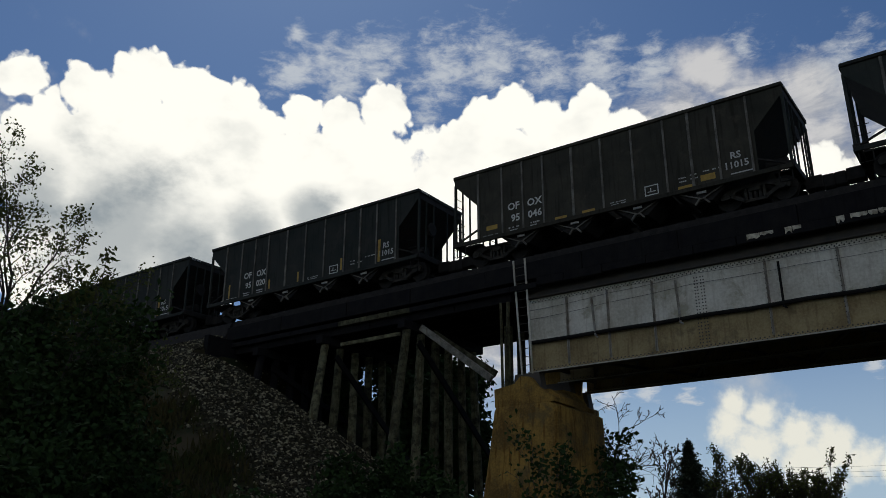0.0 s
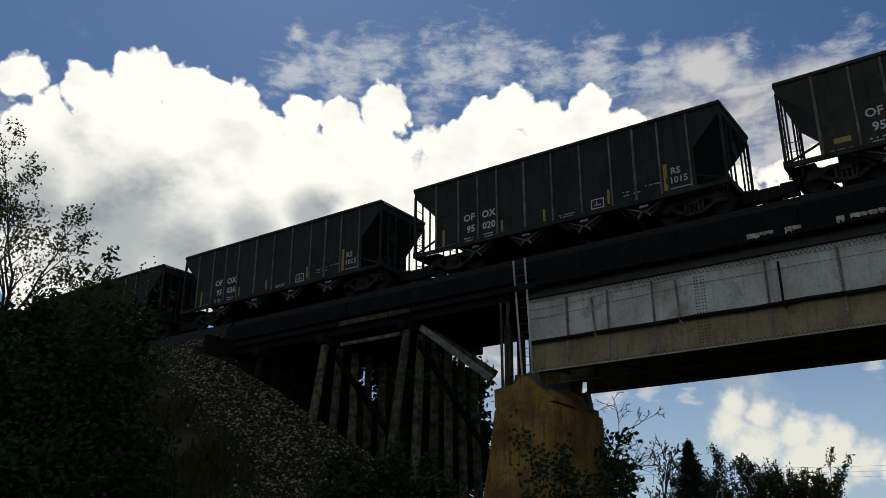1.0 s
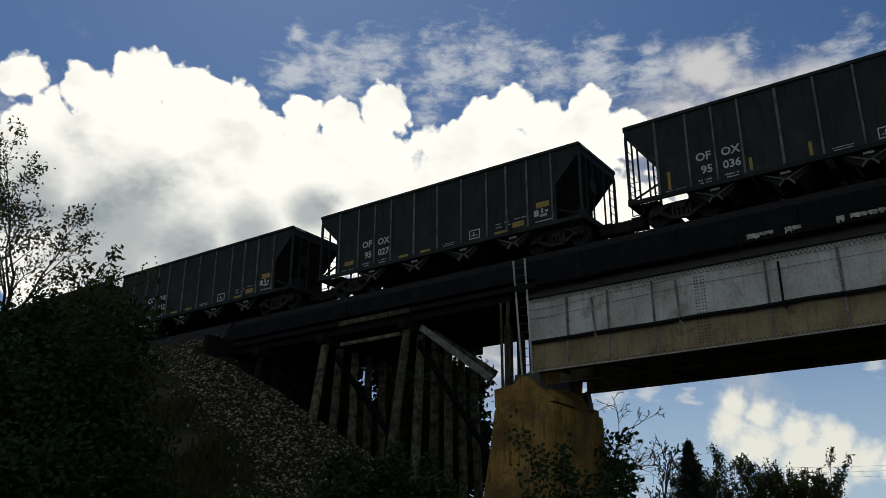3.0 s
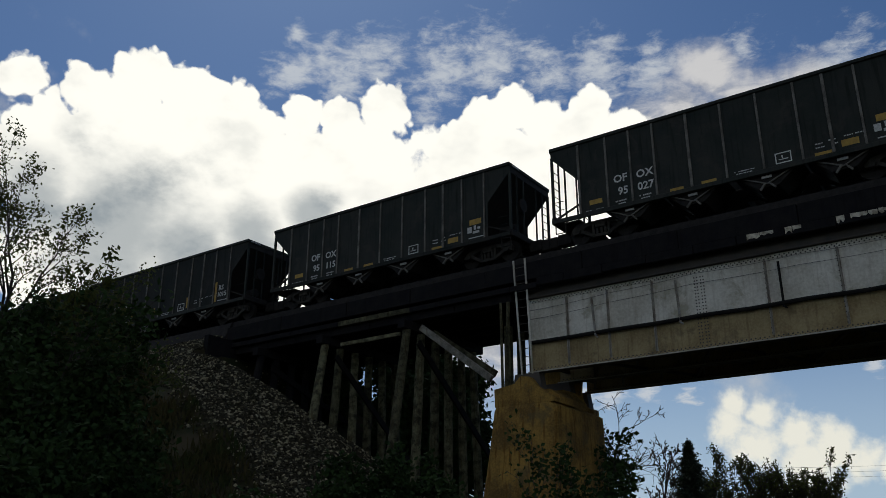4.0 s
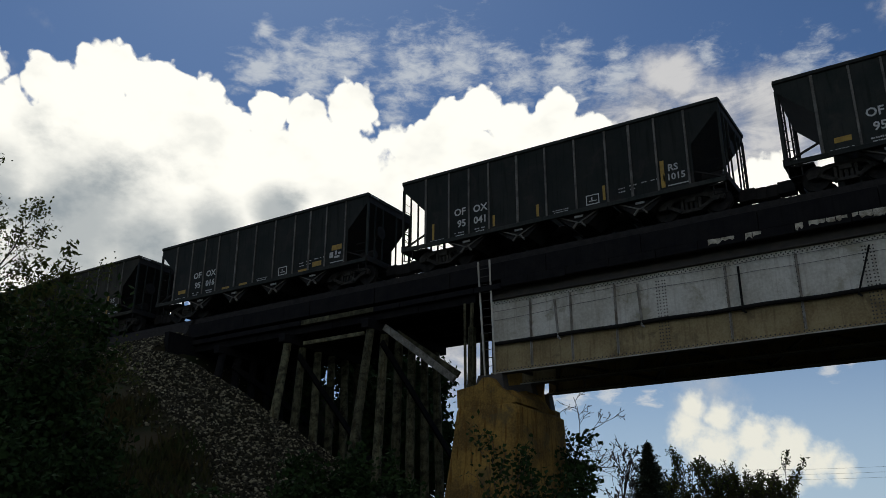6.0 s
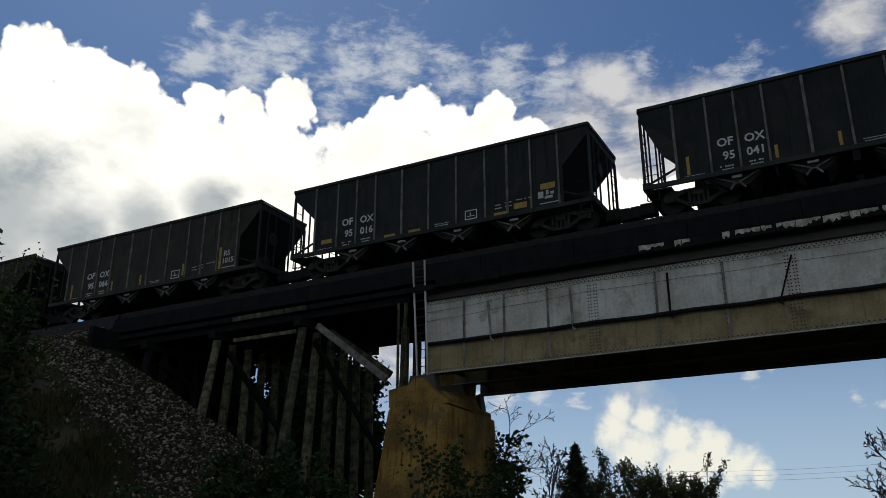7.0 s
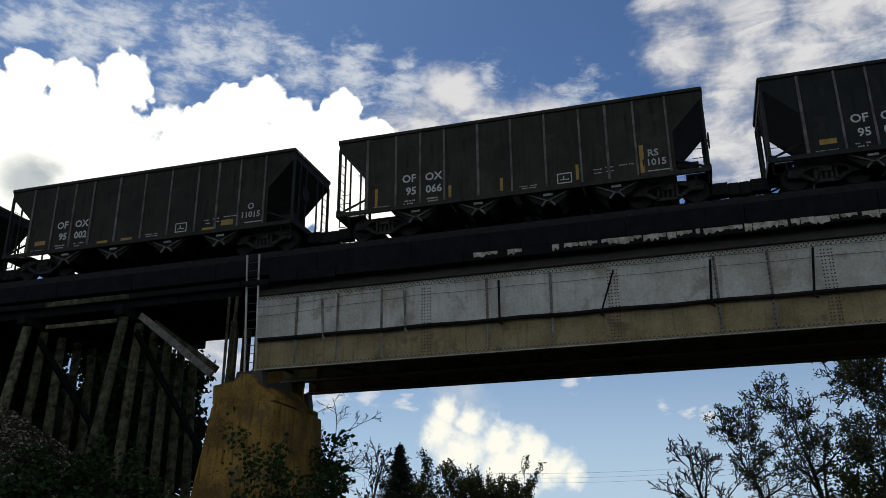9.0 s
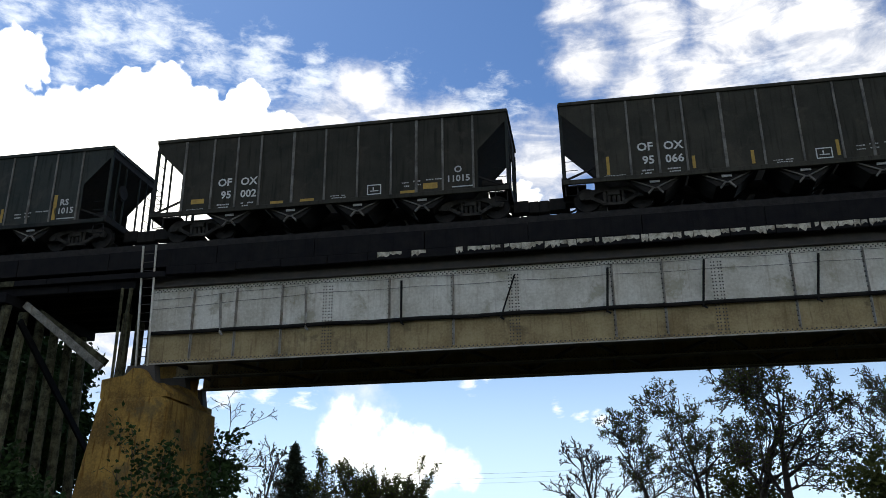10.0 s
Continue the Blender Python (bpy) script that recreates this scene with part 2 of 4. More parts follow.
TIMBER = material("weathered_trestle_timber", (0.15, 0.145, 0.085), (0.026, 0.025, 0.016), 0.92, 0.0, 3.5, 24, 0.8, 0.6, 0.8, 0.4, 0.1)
PALE_TIMBER = material("bleached_brace_timber", (0.26, 0.25, 0.21), (0.09, 0.085, 0.07), 0.92, 0.0, 3.5, 24, 0.8, 0.7, 0.6, 0.2, 0.1)
CONCRETE = material("stained_pier_concrete", (0.38, 0.23, 0.055), (0.12, 0.075, 0.024), 0.9, 0.0, 0.8, 14, 0.9, 0.6, 1.0, 0, 0.15, patch=(0.10, 0.085, 0.045), patch_scale=1.0)
GRAVEL = material("ballast_stone", (0.05, 0.044, 0.026), (0.017, 0.016, 0.010), 0.9, 0.0, 9.0, 60, 0.4, 0.35, 0, 0, 0.15, 0.34)
EARTH = material("scrubby_earth", (0.017, 0.027, 0.010), (0.04, 0.03, 0.016), 0.95, 0.0, 0.6, 9, 1.0, 0.6, 0, 0, 0.1)
BARK = material("grey_brown_bark", (0.075, 0.06, 0.045), (0.04, 0.034, 0.028), 0.95, 0.0, 4, 30, 0.6, 0.7)
LEAF = material("spring_leaf", (0.034, 0.062, 0.016), (0.02, 0.04, 0.012), 0.85, 0, 1.0, 9, 0.1, 0.8, 0, 0, 0.12)
LEAF_DARK = material("cedar_needles", (0.022, 0.036, 0.016), (0.035, 0.05, 0.02), 0.8, 0, 1.5, 12, 0.1, 0.8)
LEAF_OLIVE = material("olive_leaf", (0.11, 0.12, 0.036), (0.06, 0.075, 0.024), 0.85, 0, 1.0, 9, 0.1, 0.8, 0, 0, 0.12, 0.0, 0.45)
WEED = material("dry_weed", (0.06, 0.046, 0.018), (0.028, 0.042, 0.012), 0.9, 0, 0.5, 6, 0.1, 0.5, 0, 0, 0.1)
RAIL_STEEL = material("rail_steel", (0.16, 0.12, 0.10), (0.10, 0.075, 0.06), 0.5, 0.7, 3, 40, 0.2, 0.6)
WIRE = material("dark_wire", (0.06, 0.06, 0.06), (0.10, 0.10, 0.10), 0.6, 0, 4, 40, 0.1, 0.6)


# ---- mesh helpers ----
def shape(bm, lo, hi, bevel=0.0):
    """Adds an upright block to bm."""
    c = [(a + b) / 2 for a, b in zip(lo, hi)]
    s = [max(b - a, 0.001) for a, b in zip(lo, hi)]
    r = bmesh.ops.create_cube(bm, size=1.0, matrix=Matrix.Translation(c) @ Matrix.Diagonal((*s, 1)))
    if bevel:
        edges = list({e for v in r["verts"] for e in v.link_edges})
        bmesh.ops.bevel(bm, geom=edges, offset=bevel, segments=1, affect="EDGES")
    return r["verts"]


def beam(bm, a, b, w, h, twist=0.0):
    """A squared bar from a to b."""
    a, b = Vector(a), Vector(b)
    d = b - a
    m = Matrix.Translation((a + b) / 2) @ d.to_track_quat("Z", "Y").to_matrix().to_4x4() @ pose(0, 0, 0, 0, 0, twist)
    bmesh.ops.create_cube(bm, size=1.0, matrix=m @ Matrix.Diagonal((w, h, d.length, 1)))


def rod(bm, a, b, r0, r1=None, sides=10):
    """A round bar from a to b."""
    a, b = Vector(a), Vector(b)
    d = b - a
    m = Matrix.Translation((a + b) / 2) @ d.to_track_quat("Z", "Y").to_matrix().to_4x4()
    bmesh.ops.create_cone(bm, cap_ends=True, segments=sides, radius1=r0, radius2=r0 if r1 is None else r1, depth=d.length, matrix=m)


def prism(bm, outline, y0, y1):
    """A plate with that outline in x and z, from y0 to y1."""
    front = [bm.verts.new((x, y0, z)) for x, z in outline]
    back = [bm.verts.new((x, y1, z)) for x, z in outline]
    n = len(outline)
    bm.faces.new(front)
    bm.faces.new(back[::-1])
    for i in range(n):
        bm.faces.new((front[i], back[i], back[(i + 1) % n], front[(i + 1) % n]))


def mesh_of(bm, name, mat):
    bmesh.ops.recalc_face_normals(bm, faces=bm.faces)
    me = bpy.data.meshes.new(name)
    bm.to_mesh(me)
    bm.free()
    me.materials.append(mat)
    return me


def part(name, bm, mat, parent=None, label=""):
    """Links bm as one mesh object, under parent where there is one."""
    ob = new(name, mesh_of(bm, name, mat))
    if parent:
        ob.parent = parent
    if label:
        ob["label"] = label
    return ob


def raw(name, verts, faces, mat, parent=None, smooth=False):
    me = bpy.data.meshes.new(name)
    me.from_pydata(verts, [], faces)
    me.materials.append(mat)
    if smooth:
        me.polygons.foreach_set("use_smooth", [True] * len(me.polygons))
    ob = new(name, me)
    if parent:
        ob.parent = parent
    return ob


def lettering(name, text, size, mat, parent, m, label=""):
    """Raised letters of Blender's own font as a mesh."""
    cu = bpy.data.curves.new(name, "FONT")
    cu.body, cu.size, cu.align_x, cu.align_y = text, size, "CENTER", "CENTER"
    cu.extrude, cu.resolution_u, cu.offset = 0.004, 2, size * 0.022
    tmp = new(name, cu)
    bpy.context.view_layer.update()
    me = bpy.data.meshes.new_from_object(tmp.evaluated_get(bpy.context.evaluated_depsgraph_get()))
    bpy.data.objects.remove(tmp)
    bpy.data.curves.remove(cu)
    me.materials.clear()
    me.materials.append(mat)
    ob = new(name, me)
    ob.parent, ob.matrix_basis = parent, m
    if label:
        ob["label"] = label
    return ob


# ---- ground: one sheet with the railway embankment rising out of it ----
CREST = 11.6
HEAD = -31.2          # where the embankment ends and the trestle begins


def height(x, y):
    """The ground's height: gentle floor, and the embankment with its head slope under the trestle."""
    def bank(x0, x1):
        dx = max(x0 - x, 0, x - x1)
        dy = max(abs(y - D - 2.2) - 4.3, 0)
        return CREST - math.hypot(dx, dy) / 1.46
    floor = 0.25 * noise.noise((x * 0.07, y * 0.07, 0)) + 1.6 * min(max((math.hypot(x, y) - 10) / 30, 0), 1)
    z = max(bank(-900, HEAD), bank(47, 900))
    k = max(0.0, min(1.0, (z - floor + 1.2) / 2.4))
    h = floor * (1 - k) + max(z, floor) * k
    if -30.9 < x < -12 and h > floor:
        ridge = 24.0 + 0.35 * (x + 29.4)
        u = max(0.0, min(1.0, (y - ridge - 0.1) / 1.3))
        h = max(h - 1.9 * u * u * (3 - 2 * u) * min(1.0, (x + 30.9) / 0.8), floor)
    if h > floor + 0.3 and z < CREST - 0.05:
        h += 0.22 * noise.noise((x * 0.35, y * 0.35, 3)) + 0.08 * noise.noise((x * 1.3, y * 1.3, 7))
    return h


def stretched(lo, hi, near0, near1, step):
    """Grid lines: even steps in the near stretch, growing outside it."""
    mid = list(np.arange(near0, near1 + 0.01, step))
    out, s, v = [], step, near1
    while v < hi:
        s *= 1.35
        v += s
        out.append(min(v, hi))
    left, s, v = [], step, near0
    while v > lo:
        s *= 1.35
        v -= s
        left.append(max(v, lo))
    return left[::-1] + mid + out


def build_ground():
    xs, ys = stretched(-2500, 2500, -60, 30, 0.55), stretched(-2500, 2500, -8, 45, 0.55)
    verts = [(x, y, height(x, y)) for y in ys for x in xs]
    n = len(xs)
    faces = [(j * n + i, j * n + i + 1, (j + 1) * n + i + 1, (j + 1) * n + i) for j in range(len(ys) - 1) for i in range(n - 1)]
    ob = raw("ground", verts, faces, EARTH, smooth=True)
    tagged(ob, "dark scrubby earth rising to a railway embankment", "ground", kind="structure")


build_ground()


def in_gravel(x, y):
    """Where the head slope and shoulder are covered in loose ballast."""
    if x < HEAD - 14 or x > -14 or y > D + 4:
        return 0.0
    edge = 22.5 - 0.23 * (x - HEAD) + 0.7 * noise.noise((x * 0.4, y * 0.4, 1)) + (0.9 if x < HEAD else 0.0)
    if x > HEAD + 0.4 and y > 24.5 + 0.35 * (x + 29.4):
        return 0.04
    return 1.0 if y > edge else (0.16 if y > edge - 1.0 else 0.0)


def build_gravel():
    rng = random.Random(5)
    base = [Vector((math.cos(a) * math.cos(b), math.sin(a) * math.cos(b), math.sin(b))) for b in (-0.6, 0.55) for a in np.arange(0, 6.2, 6.2832 / 4)]
    verts, faces = [], []
    count = 0
    while count < 42000:
        x, y = rng.uniform(HEAD - 14, -15), rng.uniform(D - 12, D + 3)
        if rng.random() > in_gravel(x, y):
            continue
        z = height(x, y)
        if z < 2.6:
            continue
        count += 1
        r = rng.uniform(0.035, 0.095)
        turn = Euler((rng.uniform(0, 6), rng.uniform(0, 6), rng.uniform(0, 6))).to_matrix()
        i = len(verts)
        for v in base:
            p = turn @ (v * r * rng.uniform(0.7, 1.2))
            verts.append((x + p.x, y + p.y, z + p.z * 0.8 + r * 0.25))
        faces += [(i, i + 1, i + 5, i + 4), (i + 1, i + 2, i + 6, i + 5), (i + 2, i + 3, i + 7, i + 6), (i + 3, i, i + 4, i + 7),
                  (i + 4, i + 5, i + 6, i + 7), (i + 3, i + 2, i + 1, i)]
    ob = raw("ballast", verts, faces, GRAVEL)
    tagged(ob, "loose grey crushed ballast stone on the slope", "gravel", kind="stuff")


build_gravel()


# ---- plate girder span ----
GY = 26.67            # near girder's web
ZB, ZT = 8.056, 10.78
SPAN0, SPAN1 = -15.0, 17.0
STIFF = [-13.42, -11.84, -10.19, -6.43, -4.27, 0.92, 2.5, 6.42, 8.56, 12.9, 15.1]
SPLICE = [-8.57, -2.26, 4.17, 10.7]


def angle_strip(bm, x0, x1, y0, y1, z0, z1):
    shape(bm, (x0, y0, z0), (x1, y1, z1))


def girder(y, face):
    """A riveted plate girder along x; face: -1 where the stiffeners look towards -y."""
    top = tagged(new("plate_girder"), "riveted steel plate girder, grey paint above and stained below", "bridge girder", "girders of the bridge span")
    top.location = (0, y, 0)
    zp = 9.14
    bm = bmesh.new()
    shape(bm, (SPAN0, -0.012, zp), (SPAN1, 0.012, ZT))
    part("upper_web", bm, GIRDER_PAINT, top, "silver-grey painted web plate")
    bm = bmesh.new()
    shape(bm, (SPAN0, -0.012, ZB), (SPAN1, 0.012, zp))
    part("lower_web", bm, GIRDER_DIRT, top, "olive-brown stained web plate")
    # flanges coloured dark for the shade under span and deck
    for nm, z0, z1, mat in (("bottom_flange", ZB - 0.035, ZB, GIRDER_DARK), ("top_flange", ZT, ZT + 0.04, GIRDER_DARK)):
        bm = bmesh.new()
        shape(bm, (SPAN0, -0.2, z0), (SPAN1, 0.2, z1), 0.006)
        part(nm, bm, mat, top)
    # separate strip keeps the flange's outer edge pale against its darkened underside
    bm = bmesh.new()
    shape(bm, (SPAN0, -0.208, ZB - 0.04), (SPAN1, -0.203, ZB + 0.004))
    part("flange_edge", bm, FLANGE_EDGE, top, "pale edge strip of the bottom flange")
    for nm, z0, z1, mat in (("bottom_angle", ZB, ZB + 0.15, GIRDER_DIRT), ("top_angle", ZT - 0.15, ZT, GIRDER_PAINT)):
        bm = bmesh.new()
        shape(bm, (SPAN0, -0.03, z0), (SPAN1, 0.03, z1), 0.005)
        part(nm, bm, mat, top)

    def stiffener(x, wide):
        for z0, z1, mat in ((ZB + 0.15, zp - 0.004, GIRDER_DIRT), (zp + 0.004, ZT - 0.15, GIRDER_PAINT)):
            bm = bmesh.new()
            for s in (-1, 1):
                shape(bm, (x - wide, min(s * 0.0125, s * 0.028), z0), (x + wide, max(s * 0.0125, s * 0.028), z1))
                if wide < 0.1:
                    shape(bm, (x - 0.008, min(s * 0.028, s * 0.13), z0), (x + 0.008, max(s * 0.028, s * 0.13), z1))
            # stiffeners get a darker colour than the web for their shaded sides
            part("stiffener" if wide < 0.1 else "splice_plate", bm, SHADED_STEEL if wide < 0.1 else mat, top)
    for x in STIFF:
        stiffener(x, 0.042)
    for x in SPLICE:
        stiffener(x, 0.2)
    # rivets
    verts, faces = [], []

    def rivet(x, z, yy):
        i, r = len(verts), 0.028
        for k in range(6):
            a = k * math.pi / 3
            verts.append((x + r * math.cos(a), yy, z + r * math.sin(a)))
        for k in range(6):
            a = k * math.pi / 3
            verts.append((x + r * 0.5 * math.cos(a), yy + face * 0.02, z + r * 0.5 * math.sin(a)))
        for k in range(6):
            j = (k + 1) % 6
            faces.append((i + k, i + j, i + 6 + j, i + 6 + k))
        faces.append(tuple(i + 6 + k for k in range(6)))
    for x in np.arange(SPAN0 + 0.1, SPAN1, 0.14):
        rivet(x, ZB + 0.05, face * 0.03)
        rivet(x + 0.07, ZB + 0.11, face * 0.03)
        rivet(x, ZT - 0.06, face * 0.03)
        rivet(x + 0.07, ZT - 0.12, face * 0.03)
    for x in SPLICE:
        for z in np.arange(ZB + 0.22, ZT - 0.2, 0.11):
            for dx in (-0.15, -0.06, 0.06, 0.15):
                rivet(x + dx, z, face * 0.026)
    for x in STIFF:
        for z in np.arange(ZB + 0.22, ZT - 0.2, 0.16):
            rivet(x - 0.03, z, face * 0.026)
    r = raw("rivet", verts, faces, GIRDER_DARK, top)
    tagged(r, "rows of rivet heads", kind="stuff")
    return top


near_girder = girder(GY, -1)
for y in (28.9, 31.2):
    copy_thing(near_girder, pose(0, y, 0))
copy_thing(near_girder, pose(32.15, GY, 0))
copy_thing(near_girder, pose(32.15, 31.2, 0))


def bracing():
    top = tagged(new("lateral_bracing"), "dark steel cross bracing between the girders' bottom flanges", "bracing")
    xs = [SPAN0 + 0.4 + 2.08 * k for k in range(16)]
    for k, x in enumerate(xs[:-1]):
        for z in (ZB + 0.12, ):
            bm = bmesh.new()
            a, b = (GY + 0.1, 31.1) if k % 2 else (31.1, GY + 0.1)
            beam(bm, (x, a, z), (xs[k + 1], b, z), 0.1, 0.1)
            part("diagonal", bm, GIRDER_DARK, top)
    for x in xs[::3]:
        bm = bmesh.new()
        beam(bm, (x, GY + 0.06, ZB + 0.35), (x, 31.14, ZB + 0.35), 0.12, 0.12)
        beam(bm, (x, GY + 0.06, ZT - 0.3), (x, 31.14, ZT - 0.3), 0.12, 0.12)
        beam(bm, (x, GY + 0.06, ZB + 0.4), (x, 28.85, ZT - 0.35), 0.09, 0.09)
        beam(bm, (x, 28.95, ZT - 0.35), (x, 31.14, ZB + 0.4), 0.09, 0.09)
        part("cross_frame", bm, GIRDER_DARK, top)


bracing()


def pipe_line():
    top = tagged(new("service_pipe"), "thin black pipe hung along the girder web", "pipe")
    z, y = 9.13, GY - 0.13
    xs = list(np.arange(SPAN0 + 0.1, SPAN1, 1.6))
    for a, b in zip(xs, xs[1:]):
        bm = bmesh.new()
        za = z + 0.018 * math.sin(a * 2.1)
        zb_ = z + 0.018 * math.sin(b * 2.1)
        rod(bm, (a, y, za), (b, y, zb_), 0.07, 0.07, 8)
        part("pipe_length", bm, PIPE, top)
    for xt, xb, zt in ((-12.42, -12.30, 10.45), (-9.33, -9.26, 10.48), (-6.0, -5.99, 10.49), (-2.2, -2.70, 10.46),
                       (0.8, 0.69, 10.49), (3.81, 3.63, 10.55), (7.25, 7.01, 10.51), (10.4, 10.4, 10.5), (13.6, 13.5, 10.5)):
        bm = bmesh.new()
        beam(bm, (xt, y + 0.02, zt), (xb, y - 0.03, 9.0), 0.075, 0.05)
        beam(bm, (xb, y - 0.03, 9.03), (xb + 0.1, y - 0.1, 8.93), 0.05, 0.05)
        part("hanger", bm, PIPE if xt > -8 else SHADED_STEEL, top)


pipe_line()


def cable(name, pts, r, mat, label, category):
    verts, faces = [], []
    for p in pts:
        for k in range(5):
            a = k * 2 * math.pi / 5
            verts.append((p[0], p[1] + r * math.cos(a), p[2] + r * math.sin(a)))
    for i in range(len(pts) - 1):
        for k in range(5):
            j = (k + 1) % 5
            faces.append((i * 5 + k, i * 5 + j, i * 5 + 5 + j, i * 5 + 5 + k))
    return tagged(raw(name, verts, faces, mat), label, category)


for z0, sag in ((10.02, 0.03), (10.36, 0.04)):
    pts = [(x, GY - 0.07, z0 + 0.25 * min(1, (x - SPAN0) / 6) - sag * abs(math.sin((x - SPAN0) * math.pi / 3.2))) for x in np.arange(SPAN0, SPAN1, 0.4)]
    cable("signal_wire", pts, 0.007, WIRE, "thin dark wire slung along the girder web", "wire")


# ---- deck on the girders and on the trestle ----
def build_deck():
    top = tagged(new("bridge_deck"), "black creosoted timber deck with a flaking pale edge", "bridge deck")
    rng = random.Random(3)
    x = -31.0
    while x < 48:
        n = rng.uniform(3.4, 4.2)
        bm = bmesh.new()
        o = rng.uniform(-0.015, 0.015)
        shape(bm, (x + 0.01, 26.07 + o, 11.385), (x + n - 0.01, 26.32 + o, 12.05 + rng.uniform(-0.02, 0.02)), 0.015)
        part("curb_timber", bm, DECK, top)
        x += n
    x = -31.0
    while x < 48:
        n = rng.uniform(1.1, 1.7)
        bm = bmesh.new()
        o = rng.uniform(-0.015, 0.015)
        low, high = (11.09 + rng.uniform(-0.02, 0.02), 11.378) if x > -15 else (11.03, 11.24)
        shape(bm, (x + 0.01, 26.05 + o, low), (x + n - 0.01, 26.27, high), 0.012)
        # boards of this stretch are paler, painting in the highlight along the ledge
        pale = -24.8 < x < -20.6
        board = part("edge_board", bm, TIMBER if pale else DECK, top, "edge board lightened for the ledge highlight" if pale else "")
        if x > -8.5:
            # whitewash left on the board: clean along its top, ragged below
            bm = bmesh.new()
            u = x + 0.02
            much = min(1.0, 0.35 + (x + 8.5) / 6)
            while u < x + n - 0.1:
                w = rng.uniform(0.12, 0.5)
                w = min(w, x + n - 0.03 - u)
                if rng.random() < 0.94 * much:
                    pts = [(u, high - rng.uniform(0.005, 0.04)), (u + w, high - rng.uniform(0.005, 0.04))]
                    steps = max(2, int(w / 0.055))
                    depth = rng.uniform(0.09, 0.22) * (0.5 + 0.5 * much)
                    for k in range(steps, -1, -1):
                        pts.append((u + w * k / steps, high - 0.05 - depth * rng.uniform(0.45, 1.25)))
                    prism(bm, pts, 26.05 + o - 0.006, 26.05 + o - 0.001)
                u += w + (rng.uniform(0.0, 0.03) if rng.random() < 0.75 else rng.uniform(0.04, 0.18))
            if len(bm.verts):
                part("whitewash", bm, FLAKED, board, "flaking whitewash")["kind"] = "stuff"
            else:
                bm.free()
        x += n
    bm = bmesh.new()
    shape(bm, (-31.0, 26.36, 11.42), (48, 31.95, 11.95))
    part("floor_planking", bm, DECK, top)
    bm = bmesh.new()
    shape(bm, (-31.0, 31.97, 11.2), (48, 32.2, 12.05))
    part("far_curb", bm, DECK, top)
    for y in (26.67, 28.9, 31.2):
        bm = bmesh.new()
        shape(bm, (SPAN0, y - 0.13, ZT + 0.045), (48, y + 0.13, 11.415), 0.01)
        # near ledger's dark colour includes the shadow of the deck overhang
        part("ledger", bm, GIRDER_DARK if y < 27 else DECK, top)
    return top


build_deck()


def build_track():
    top = tagged(new("railway_track"), "single railway track on timber ties", "track")
    for s in (-1, 1):
        bm = bmesh.new()
        y = D + s * 0.755
        outline = [(-0.07, -0.17), (0.07, -0.17), (0.07, -0.155), (0.012, -0.13), (0.012, -0.045), (0.036, -0.035), (0.036, 0.0),
                   (-0.036, 0.0), (-0.036, -0.035), (-0.012, -0.045), (-0.012, -0.13), (-0.07, -0.155)]
        a = [bm.verts.new((-400, y + u, RAIL + v)) for u, v in outline]
        b = [bm.verts.new((400, y + u, RAIL + v)) for u, v in outline]
        for i in range(len(a)):
            bm.faces.new((a[i], a[(i + 1) % len(a)], b[(i + 1) % len(a)], b[i]))
        part("rail", bm, RAIL_STEEL, top)
    me = None
    bm = bmesh.new()
    shape(bm, (-0.11, -1.3, -0.36), (0.11, 1.3, -0.175), 0.01)
    me = mesh_of(bm, "tie", DECK)
    for k in range(230):
        t = new("tie", me)
        t.parent = top
        t.location = (-80 + 0.56 * k, D, RAIL)
    bm = bmesh.new()
    prism(bm, [(-400, 11.3), (-400, 12.36), (-31.0, 12.36), (-31.0, 11.3)], D - 1.45, D + 4.9)
    for v in bm.verts:
        if v.co.z < 12:
            v.co.y += -0.5 if v.co.y < D else 1.1
    part("ballast_bed", bm, SHADED_BALLAST, top)
    bm = bmesh.new()
    shape(bm, (-30.98, 26.4, 11.96), (48, 31.9, 12.4))
    part("deck_ballast", bm, SHADED_BALLAST, top)


build_track()


